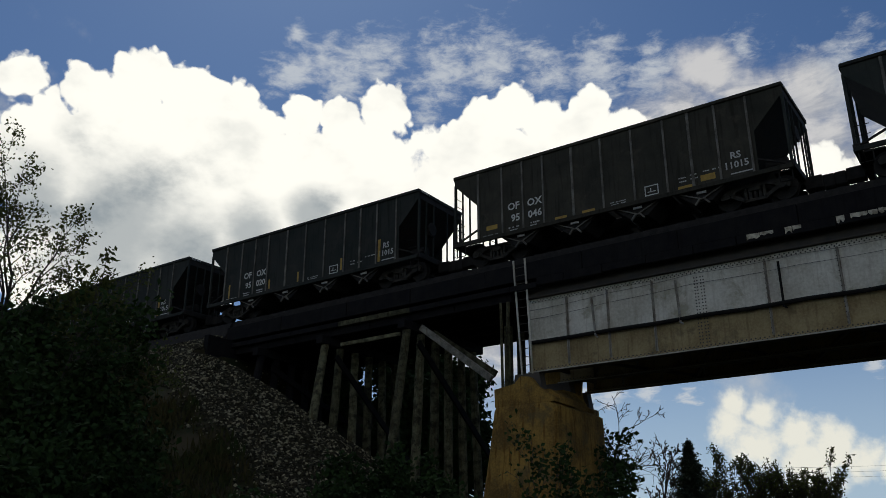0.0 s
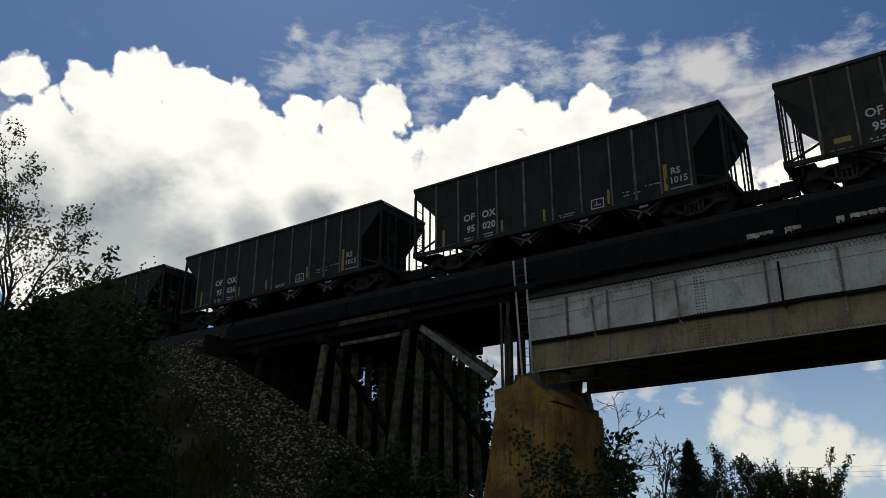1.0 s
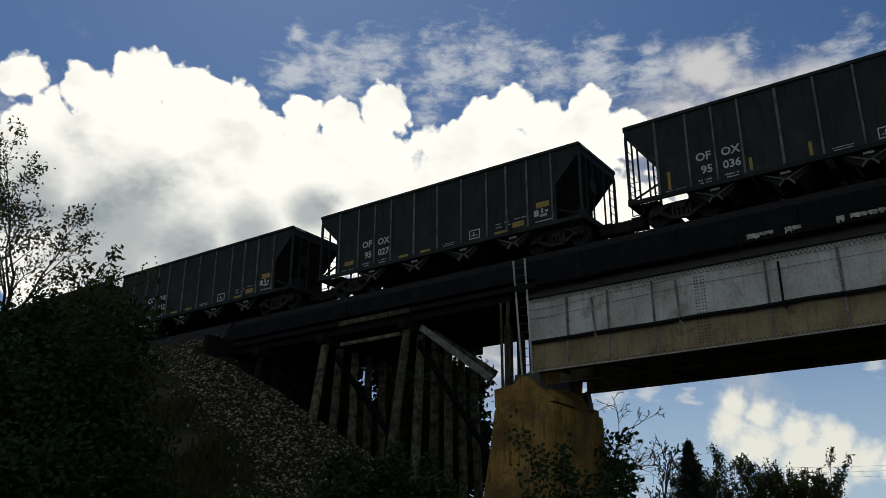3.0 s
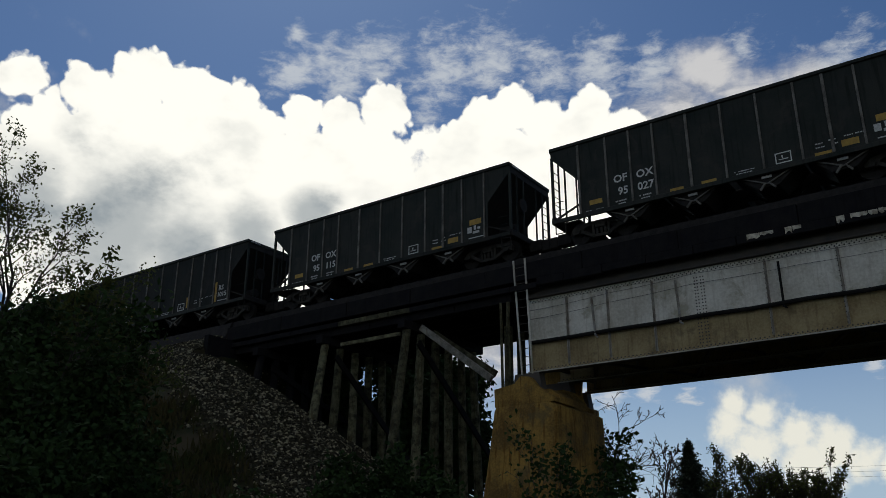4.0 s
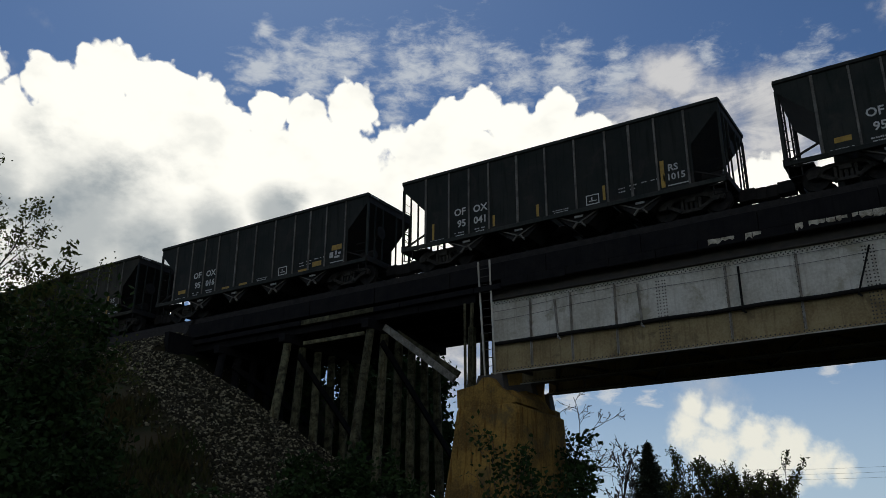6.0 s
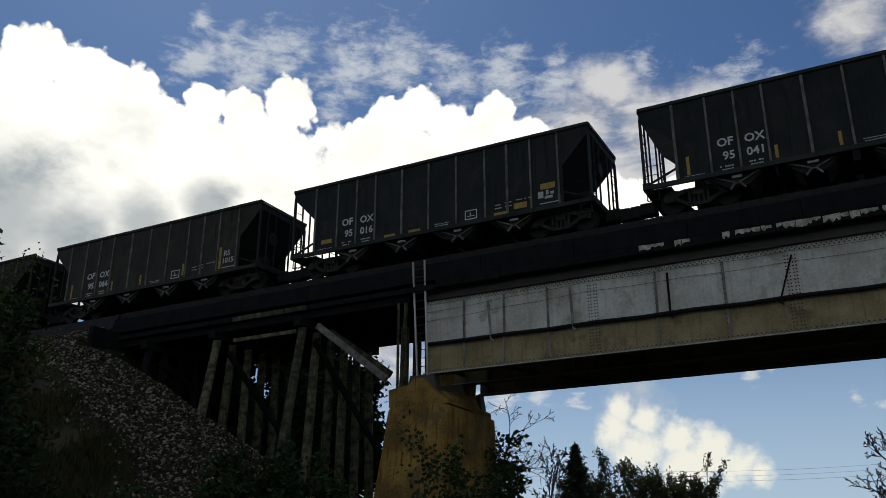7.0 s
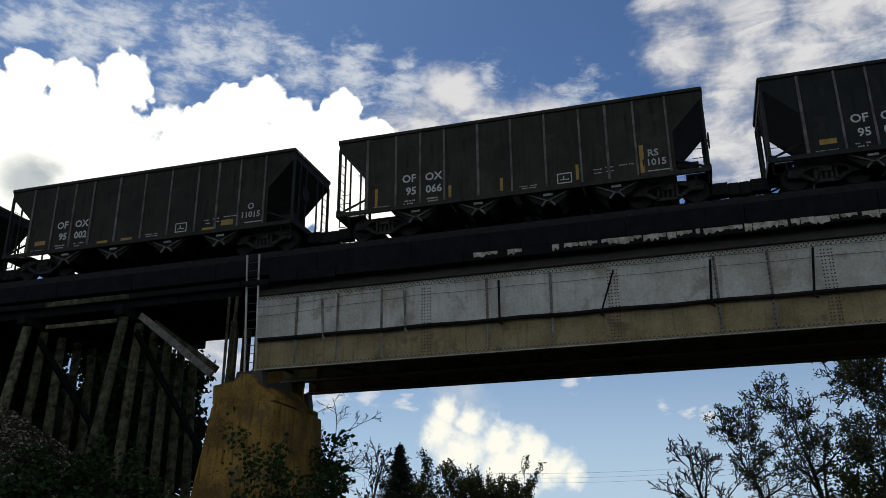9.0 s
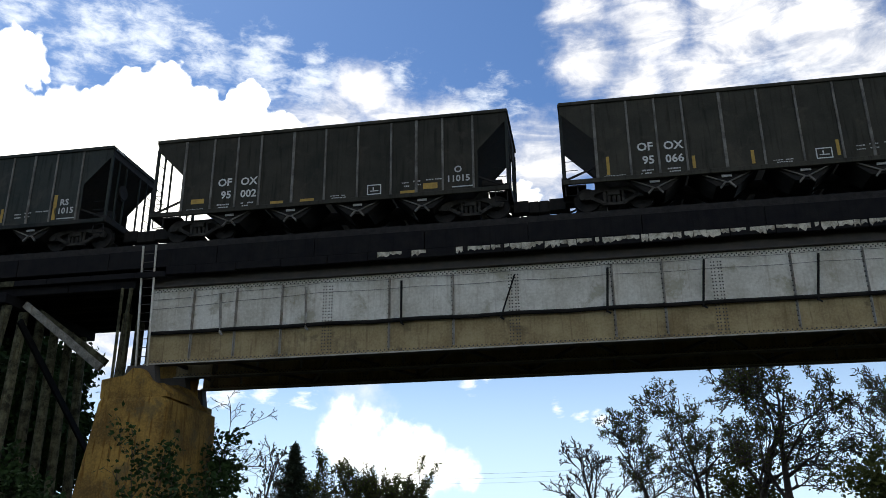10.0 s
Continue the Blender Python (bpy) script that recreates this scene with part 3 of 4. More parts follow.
# ---- concrete pier ----
def build_pier(x):
    top = tagged(new("bridge_pier"), "weathered ochre-stained concrete bridge pier", "bridge pier")
    bm = bmesh.new()

    def ring(z, left, right, y0, far):
        c = 0.12
        pts = [(-left + c, y0), (right - c, y0), (right, y0 + c), (right, far), (0.1, 31.9), (-left + c, 31.9), (-left, 31.8), (-left, y0 + c)]
        return [bm.verts.new((u, v, z)) for u, v in pts]
    levels = [(0.2, 2.1, 1.35, 25.4, 29.9), (3.7, 1.72, 1.27, 25.85, 29.85), (5.5, 1.48, 1.24, 26.0, 29.8), (6.72, 1.34, 1.22, 26.08, 29.75), (6.85, 1.30, 1.02, 26.12, 29.3)]
    rings = [ring(*lv) for lv in levels]
    for a, b in zip(rings, rings[1:]):
        for i in range(8):
            bm.faces.new((a[i], a[(i + 1) % 8], b[(i + 1) % 8], b[i]))
    bm.faces.new(rings[-1])
    bm.faces.new(rings[0][::-1])
    part("shaft", bm, CONCRETE, top)
    bm = bmesh.new()
    prism(bm, [(-1.27, 6.854), (-1.29, 7.5), (-0.75, 7.58), (-0.45, 7.62), (-0.2, 7.86), (0.15, 7.82), (0.4, 7.5), (0.75, 7.22), (1.12, 7.0), (1.14, 6.854)], 26.13, 26.6)
    part("crumbling_kerb", bm, CONCRETE, top)
    bm = bmesh.new()
    prism(bm, [(-1.25, 6.854), (-1.25, 7.4), (0.72, 7.4), (1.12, 7.1), (1.14, 6.854)], 26.604, 27.9)
    part("bearing_block", bm, CONCRETE, top)
    bm = bmesh.new()
    prism(bm, [(-1.2, 6.854), (-1.2, 7.6), (0.55, 7.6), (0.85, 7.2), (0.9, 6.854)], 28.0, 29.2)
    part("bearing_block", bm, CONCRETE, top)
    bm = bmesh.new()
    prism(bm, [(-1.2, 6.854), (-1.2, 8.9), (-0.1, 8.9), (-0.08, 8.2), (0.72, 8.2), (0.66, 7.66), (0.72, 7.3), (0.88, 7.08), (1.12, 6.93), (1.13, 6.854)], 29.21, 29.29)
    part("back_wall", bm, CONCRETE, top)
    bm = bmesh.new()
    shape(bm, (-1.25, 29.3, 6.854), (0.15, 31.8, 7.4), 0.06)
    part("bearing_block", bm, CONCRETE, top)
    for y in (26.67, 28.9, 31.2):
        bm = bmesh.new()
        base = 7.604 if y == 28.9 else 7.404
        wide = {26.67: 0.48, 28.9: 0.5, 31.2: 0.1}[y]
        prism(bm, [(-0.75, base), (wide, base), (wide - 0.1, 8.02), (-0.6, 8.02)], y - 0.2, y + 0.2)
        part("bearing", bm, GIRDER_DARK, top)
    top.location = (x, 0, 0)
    return top


pier = build_pier(-14.95)
copy_thing(pier, pose(17.08, 0, 0))


# ---- ladder at the girder's end ----
def build_ladder():
    top = tagged(new("steel_ladder"), "pale steel ladder standing on the pier beside the girder end", "ladder")
    for x0, x1 in ((-15.22, -15.22), (-14.73, -14.80)):
        bm = bmesh.new()
        beam(bm, (x1, 26.42, 7.98), (x0, 26.0, 12.2), 0.06, 0.05)
        part("stile", bm, GIRDER_PAINT, top)
    for k in range(13):
        z = 8.3 + 0.3 * k
        u = (z - 7.98) / 4.22
        bm = bmesh.new()
        rod(bm, (-15.22, 26.42 - 0.42 * u, z), (-14.80 + 0.07 * u, 26.42 - 0.42 * u, z), 0.014, None, 6)
        part("rung", bm, GIRDER_DARK, top)


build_ladder()


# ---- timber trestle ----
def build_bent(x):
    top = tagged(new("trestle_bent"), "weathered timber pile bent with a heavy cap", "trestle bent", "bents of the trestle")
    bm = bmesh.new()
    shape(bm, (x - 0.18, 25.75 if x < -18 else 28.0, 10.35), (x + 0.18, 31.5, 10.72), 0.02)
    part("cap", bm, DECK, top)
    rng = random.Random(int(-x * 10))
    piles = [(26.15, 25.1), (27.1, 26.7), (28.1, 28.0), (29.05, 29.05), (30.0, 30.1), (30.9, 31.3), (31.75, 32.7)]
    for ya, yb in piles:
        if (x > -18 and ya < 28.0) or ya > 31.2:
            continue
        bm = bmesh.new()
        g = height(x, yb) - 0.6
        slope = (yb - ya) / 6.5
        rod(bm, (x + rng.uniform(-0.05, 0.05), ya + slope * (10.4 - g), g), (x, ya, 10.37), 0.2, 0.17, 12)
        # posts next to the embankment take deck black for the trestle's inner shade
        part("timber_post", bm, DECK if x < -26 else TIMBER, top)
    for s, ya, za, yb, zb_ in ((1, 26.6, 9.9, 31.9, 5.9),):
        if x > -18:
            break
        bm = bmesh.new()
        low = max(zb_, height(x, yb) + 0.2)
        beam(bm, (x + s * 0.24, ya, za), (x + s * 0.24, yb, low), 0.09, 0.26)
        # braces too are blackened for the shade inside the trestle
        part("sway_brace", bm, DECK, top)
    return top


for bx in (-20.3, -24.7, -28.6):
    build_bent(bx)
bent_at_pier = build_bent(-16.75)


def build_stringers():
    top = tagged(new("trestle_stringers"), "heavy dark timber stringers lying on the bents", "stringer")
    for y in (26.45, 26.9, 28.2, 28.65, 29.8, 30.9, 31.5):
        x = -31.0
        while x < -15.6:
            bm = bmesh.new()
            shape(bm, (x + 0.01, y - 0.16, 10.73), (min(x + 4.3, -15.5) - 0.01, y + 0.16, 11.29), 0.015)
            part("stringer", bm, DECK, top)
            x += 4.3
    return top


build_stringers()


def timber(name, a, b, w, h, label, category, mat=None):
    bm = bmesh.new()
    beam(bm, a, b, w, h)
    bmesh.ops.bevel(bm, geom=list(bm.edges), offset=0.012, segments=1, affect="EDGES")
    return tagged(part(name, bm, mat or TIMBER), label, category)


timber("longitudinal_brace", (-19.55, 26.1, 10.33), (-16.32, 26.1, 7.9), 0.16, 0.25, "pale weathered timber brace sloping from bent to pier", "brace", PALE_TIMBER)
timber("longitudinal_brace", (-19.6, 27.0, 10.3), (-16.7, 27.0, 8.28), 0.16, 0.26, "dark timber brace sloping from bent to pier", "brace")
timber("leaning_post", (-15.98, 26.3, 7.42), (-15.9, 26.15, 10.72), 0.1, 0.12, "thin leaning timber post by the girder end", "post")
timber("leaning_post", (-15.86, 26.32, 7.42), (-15.6, 26.2, 10.72), 0.1, 0.12, "thin leaning timber post by the girder end", "post")
timber("longitudinal_girt", (-23.7, 26.02, 10.2), (-20.5, 26.02, 10.2), 0.08, 0.16, "weathered timber girt running between two bents", "girt")
# bulkhead carried forward in black to stand in for the shade at the bank's end
timber("abutment_wall", (-30.75, 24.7, 10.3), (-30.75, 32.2, 10.3), 0.3, 2.2, "shade-darkened timber bulkhead holding back the embankment", "bulkhead", DECK)


# ---- hopper cars ----
TOP_LEN, PITCH = 12.937, 14.758
HALF = 1.58
RIBS = [1.14, 2.24, 3.16, 4.05, 5.28, 6.47, 7.66, 8.86, 9.76, 10.69, 11.75]


def build_axle(parent, x):
    bm = bmesh.new()
    rod(bm, (0, -1.05, 0), (0, 1.05, 0), 0.075, None, 10)
    for s in (-1, 1):
        rod(bm, (0, s * 0.70, 0), (0, s * 0.83, 0), 0.42, None, 28)
        rod(bm, (0, s * 0.66, 0), (0, s * 0.70, 0), 0.45, None, 28)
        rod(bm, (0, s * 0.83, 0), (0, s * 0.88, 0), 0.14, None, 14)
        for k in range(5):
            a = k * 2 * math.pi / 5
            rod(bm, (0.26 * math.cos(a), s * 0.828, 0.26 * math.sin(a)), (0.26 * math.cos(a), s * 0.842, 0.26 * math.sin(a)), 0.05, None, 8)
    ob = part("wheelset", bm, CAR_DARK, parent)
    ob.location = (x, 0, 0.42)
    return ob


def build_truck(car, x):
    bm = bmesh.new()
    for s in (-1, 1):
        y0, y1 = sorted((s * 0.92, s * 1.06))
        prism(bm, [(x - 1.15, 0.50), (x - 1.05, 0.62), (x - 0.45, 0.72), (x + 0.45, 0.72), (x + 1.05, 0.62), (x + 1.15, 0.50),
                   (x + 1.1, 0.34), (x + 0.75, 0.33), (x + 0.62, 0.52), (x + 0.36, 0.60), (x - 0.36, 0.60), (x - 0.62, 0.52), (x - 0.75, 0.33), (x - 1.1, 0.34)], y0, y1)
        beam(bm, (x - 0.72, s * 0.99, 0.40), (x - 0.3, s * 0.99, 0.16), 0.12, 0.12)
        beam(bm, (x + 0.72, s * 0.99, 0.40), (x + 0.3, s * 0.99, 0.16), 0.12, 0.12)
        beam(bm, (x - 0.36, s * 0.99, 0.15), (x + 0.36, s * 0.99, 0.15), 0.12, 0.10)
        for d in (-0.3, 0.3):
            beam(bm, (x + d, s * 0.99, 0.15), (x + d, s * 0.99, 0.62), 0.09, 0.09)
        for d in (-0.16, 0.0, 0.16):
            rod(bm, (x + d, s * 0.99, 0.2), (x + d, s * 0.99, 0.44), 0.06, None, 8)
        for d in (-0.89, 0.89):
            rod(bm, (x + d, s * 1.06, 0.42), (x + d, s * 1.13, 0.42), 0.11, None, 12)
    shape(bm, (x - 0.2, -1.1, 0.44), (x + 0.2, 1.1, 0.62), 0.02)
    truck = part("truck", bm, TRUCK_STEEL, car, "cast steel truck with two axles")
    for d in (-0.89, 0.89):
        build_axle(truck, x + d)
    return truck


def build_car():
    car = new("hopper_car")
    y = HALF
    outline = [(0, 3.75), (0, 3.40), (1.08, 2.30), (1.08, 0.72), (11.9, 0.72), (11.9, 2.30), (TOP_LEN, 3.40), (TOP_LEN, 3.75)]
    for s in (-1, 1):
        bm = bmesh.new()
        prism(bm, outline, *sorted((s * (y - 0.02), s * (y + 0.0))))
        part("side_sheet", bm, CAR_PAINT, car)
        bm = bmesh.new()
        shape(bm, (-0.03, s * y - 0.06, 3.66), (TOP_LEN + 0.03, s * y + 0.05, 3.79), 0.015)
        part("top_chord", bm, CAR_PAINT, car)
        bm = bmesh.new()
        shape(bm, (0.0, s * y - 0.07, 0.70), (TOP_LEN, s * y + 0.03, 0.86), 0.012)
        part("side_sill", bm, CAR_PAINT, car)
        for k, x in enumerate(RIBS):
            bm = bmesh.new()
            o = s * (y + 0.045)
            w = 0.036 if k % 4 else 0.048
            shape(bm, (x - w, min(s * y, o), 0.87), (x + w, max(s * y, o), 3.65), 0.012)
            # rib colour is scuffed paint plus the thin highlights along the posts
            part("side_post", bm, CAR_RIB, car, "scuffed side post, lightened for its edge highlights")
    for end in (0, 1):
        def fx(v):
            return TOP_LEN - v if end else v
        bm = bmesh.new()
        prism(bm, [(fx(0.0), 3.75), (fx(0.0), 3.38), (fx(2.6), 0.95), (fx(2.64), 1.0), (fx(0.03), 3.44), (fx(0.03), 3.75)], -y + 0.025, y - 0.025)
        part("slope_sheet", bm, CAR_INSIDE, car, "sloping end sheet of the hopper")
        bm = bmesh.new()
        a, b = sorted((fx(-0.05), fx(0.0)))
        shape(bm, (a, -y, 3.62), (b, y, 3.77), 0.012)
        part("end_chord", bm, CAR_PAINT, car)
        bm = bmesh.new()
        a, b = sorted((fx(-0.06), fx(0.14)))
        shape(bm, (a, -y, 0.72), (b, y, 0.98), 0.015)
        part("end_sill", bm, CAR_DARK, car)
        for yy in (-1.53, -1.02, -0.5, 0.5, 1.02, 1.53):
            bm = bmesh.new()
            x = fx(0.02)
            w = 0.045 if abs(yy) > 1.5 else 0.028
            shape(bm, (x - w, yy - w, 0.97), (x + w, yy + w, 3.42))
            part("end_post", bm, CAR_PAINT, car)
        for side in (-1, 1):
            for k in range(8):
                bm = bmesh.new()
                z = 1.2 + 0.33 * (k % 6)
                if k < 6:
                    rod(bm, (fx(0.06), side * 1.03, z), (fx(0.06), side * 1.5, z), 0.014, None, 6)
                else:
                    rod(bm, (fx(0.05), side * 1.62, z), (fx(0.5), side * 1.62, z), 0.014, None, 6)
                part("rung", bm, CAR_DARK, car)
            bm = bmesh.new()
            beam(bm, (fx(0.06), side * 1.5, 0.72), (fx(0.06), side * 1.5, 0.34), 0.04, 0.02)
            beam(bm, (fx(0.46), side * 1.5, 0.72), (fx(0.46), side * 1.5, 0.34), 0.04, 0.02)
            beam(bm, (fx(0.06), side * 1.5, 0.34), (fx(0.46), side * 1.5, 0.34), 0.05, 0.02)
            part("sill_step", bm, CAR_DARK, car)
        bm = bmesh.new()
        shape(bm, (min(fx(0.1), fx(0.75)), -0.9, 0.93), (max(fx(0.1), fx(0.75)), 0.9, 0.99))
        beam(bm, (fx(0.12), -1.45, 0.95), (fx(1.1), -1.45, 1.35), 0.06, 0.06)
        beam(bm, (fx(0.12), 1.45, 0.95), (fx(1.1), 1.45, 1.35), 0.06, 0.06)
        part("end_platform", bm, CAR_DARK, car)
        bm = bmesh.new()
        shape(bm, (min(fx(-0.55), fx(0.0)), -0.2, 0.42), (max(fx(-0.55), fx(0.0)), 0.2, 0.86), 0.02)
        shape(bm, (min(fx(-0.92), fx(-0.55)), -0.2, 0.36), (max(fx(-0.92), fx(-0.55)), 0.18, 0.82), 0.04)
        part("coupler", bm, CAR_DARK, car)
        bm = bmesh.new()
        for a, b in ((-0.1, -0.35), (-0.35, -0.6), (-0.6, -0.9)):
            rod(bm, (fx(a), 0.3, 0.72 - 0.35 * math.sin(min(-a, 0.9) * 3.4)), (fx(b), 0.3, 0.72 - 0.35 * math.sin(min(-b, 0.9) * 3.4)), 0.025, None, 6)
        part("brake_hose", bm, CAR_DARK, car)
    # brake wheel and reservoir at the leading end
    bm = bmesh.new()
    rod(bm, (TOP_LEN + 0.08, -0.75, 2.2), (TOP_LEN + 0.12, -0.75, 2.2), 0.28, None, 18)
    rod(bm, (TOP_LEN + 0.0, -0.75, 2.2), (TOP_LEN + 0.1, -0.75, 2.2), 0.05, None, 8)
    shape(bm, (TOP_LEN - 0.1, -0.95, 1.9), (TOP_LEN + 0.02, -0.55, 2.3), 0.02)
    part("brake_wheel", bm, CAR_DARK, car)
    bm = bmesh.new()
    rod(bm, (TOP_LEN - 1.0, -0.6, 1.35), (TOP_LEN - 0.3, -0.6, 1.35), 0.2, None, 14)
    part("air_reservoir", bm, CAR_DARK, car)
    bm = bmesh.new()
    shape(bm, (0.0, -0.22, 0.62), (TOP_LEN, 0.22, 0.98), 0.02)
    part("centre_sill", bm, CAR_DARK, car)
    # four pairs of bottom bins with their gate linkages
    for x in (2.96, 5.23, 7.66, 9.94):
        bm = bmesh.new()
        for s in (-1, 1):
            prism(bm, [(x - 1.1, 0.95), (x + 1.1, 0.95), (x + 0.34, 0.32), (x - 0.34, 0.32)], *sorted((s * 0.26, s * 1.42)))
        part("hopper_bin", bm, CAR_DARK, car)
        for s in (-1, 1):
            bm = bmesh.new()
            o = s * 1.47
            beam(bm, (x - 0.75, o, 0.74), (x, o, 0.40), 0.05, 0.04)
            beam(bm, (x + 0.75, o, 0.74), (x, o, 0.40), 0.05, 0.04)
            beam(bm, (x - 0.05, o, 0.44), (x - 0.24, o, 0.22), 0.08, 0.06)
            beam(bm, (x + 0.05, o, 0.44), (x + 0.24, o, 0.22), 0.08, 0.06)
            part("gate_linkage", bm, CAR_RIB, car, "crossed gate linkage")
            bm = bmesh.new()
            shape(bm, (x - 0.16, o - 0.02, 0.60), (x + 0.16, o + 0.02, 0.68))
            part("gate_tag", bm, CHALK, car, "pale tag plate")
    for x in (1.63, 11.55):
        build_truck(car, x)
    return car


CARS = [  # number, reflector style, chalk
    ("015", 0, 1), ("031", 1, 1), ("046", 0, 1), ("020", 1, 1), ("036", 1, 1), ("027", 0, 0), ("115", 0, 0), ("041", 1, 1), ("016", 0, 0), ("066", 1, 1),
    ("002", 0, 2), ("038", 1, 1), ("052", 0, 1), ("009", 1, 0)]
LETTER_TURN = Euler((radians(90), 0, 0)).to_matrix().to_4x4()


def plates(name, car, mat, boxes, label=""):
    """Thin painted patches on the near side; each box is x0, z0, x1, z1."""
    bm = bmesh.new()
    for x0, z0, x1, z1 in boxes:
        shape(bm, (x0, -HALF - 0.008, z0), (x1, -HALF - 0.003, z1))
    return part(name, bm, mat, car, label)


def letter_car(car, number, style, chalk, rng):
    yy = -HALF - 0.004
    for text, x, z, size in (("OF", 2.74, 1.86, 0.41), ("OX", 3.65, 1.84, 0.41), ("95", 2.82, 1.37, 0.40), (number, 3.66, 1.36, 0.40)):
        lettering("lettering", text, size, WHITE_PAINT, car, Matrix.Translation((x, yy, z)) @ LETTER_TURN)
    bars = []
    for x0 in (2.5, 3.4):
        bars += [(x0, 0.98, x0 + 0.46, 1.04), (x0 + 0.05, 0.88, x0 + 0.42, 0.93)]
    for x0, z0 in ((9.25, 1.25), (9.65, 1.28), (9.25, 1.12), (9.66, 1.14), (10.1, 1.3), (10.42, 1.3)):
        bars.append((x0, z0, x0 + 0.26, z0 + 0.05))
    bars += [(6.7, 0.98, 7.35, 1.02), (6.75, 0.90, 7.3, 0.94), (1.35, 0.90, 2.05, 0.93)]
    dashes = []
    for x0, z0, x1, z1 in bars:
        while x0 < x1 - 0.03:
            w = rng.uniform(0.03, 0.075)
            if rng.random() < 0.88:
                dashes.append((x0, z0 + rng.uniform(0, 0.012), min(x0 + w, x1), z1 - rng.uniform(0, 0.012)))
            x0 += w + rng.uniform(0.01, 0.022)
    plates("stencil", car, CHALK, dashes, "small unreadable white stencils")["kind"] = "stuff"
    x, z = 8.02, 0.93
    plates("test_panel", car, WHITE_PAINT, [(x, z, x + 0.5, z + 0.035), (x, z + 0.34, x + 0.5, z + 0.375), (x, z + 0.036, x + 0.035, z + 0.339),
                                            (x + 0.465, z + 0.036, x + 0.5, z + 0.339), (x + 0.1, z + 0.12, x + 0.4, z + 0.15), (x + 0.2, z + 0.16, x + 0.24, z + 0.27)],
           "white outlined inspection panel")
    if style:
        boxes = [(1.45, 0.95, 1.55, 1.62), (4.2, 0.95, 4.3, 1.4), (6.05, 0.95, 6.15, 1.42), (8.66, 1.0, 8.76, 1.55), (10.78, 0.95, 10.92, 1.95)]
    else:
        boxes = [(1.5, 1.12, 2.0, 1.30), (4.5, 0.88, 4.98, 0.98), (5.6, 0.88, 6.1, 0.98), (9.2, 0.88, 9.7, 0.98), (10.0, 0.98, 10.5, 1.2)]
    for b in boxes:
        plates("reflector", car, YELLOW_PAINT, [b], "yellow reflector strip")
    if chalk:
        top_text = "RS" if chalk == 1 else "O"
        lettering("chalk_mark", top_text, 0.34, CHALK, car, Matrix.Translation((11.22, yy, 1.62)) @ LETTER_TURN)["kind"] = "stuff"
        lettering("chalk_mark", "11015", 0.33, CHALK, car, Matrix.Translation((11.22, yy, 1.28)) @ LETTER_TURN)["kind"] = "stuff"
    else:
        plates("chalk_patch", car, CHALK, [(10.95, 1.2, 11.15, 1.45), (11.2, 1.15, 11.5, 1.25), (11.25, 1.3, 11.35, 1.48), (11.42, 1.3, 11.55, 1.4)], "smeared white marks")
        plates("reflector", car, YELLOW_PAINT, [(11.05, 1.52, 11.6, 1.75)], "yellow patch")
    plates("chalk_line", car, CHALK, [(11.0, 0.96, 11.75, 1.0)])
    bm = bmesh.new()
    for k in range(6):
        shape(bm, (TOP_LEN + 0.052, -1.46 + 0.1 * k, 3.665), (TOP_LEN + 0.058, -1.40 + 0.1 * k + rng.uniform(-0.01, 0.02), 3.73))
    part("end_stencil", bm, CHALK, car, "small white stencil on the end chord")["kind"] = "stuff"


def build_train():
    rng = random.Random(11)
    first = build_car()
    cars = [first] + [copy_thing(first, pose(0, 0, 0)) for _ in CARS[1:]]
    for car, (number, style, chalk) in zip(cars, CARS):
        letter_car(car, number, style, chalk, rng)
        if number in ("046", "066", "002"):
            for o in car.children:
                if o.name.startswith(("side_sheet", "top_chord", "side_sill", "end_chord")):
                    o.material_slots[0].link = "OBJECT"
                    o.material_slots[0].material = CAR_BROWN
        tagged(car, "grimy black steel hopper car with white lettering and %s yellow reflectors" % ("upright" if style else "flat"), "hopper car", "cars of the train")
    return cars


CARS_BUILT = build_train()
LEAD = [(0.0, -17.99), (0.5, -11.6), (1.0, -5.28), (1.5, 0.75), (2.0, 7.0), (2.5, 13.2), (4.0, 30.7), (4.5, 37.3), (5.0, 43.2), (6.5, 61.07), (7.0, 67.4),
        (7.5, 73.6), (8.0, 79.45), (8.5, 85.7), (9.0, 91.5), (9.5, 97.7), (10.0, 102.88)]


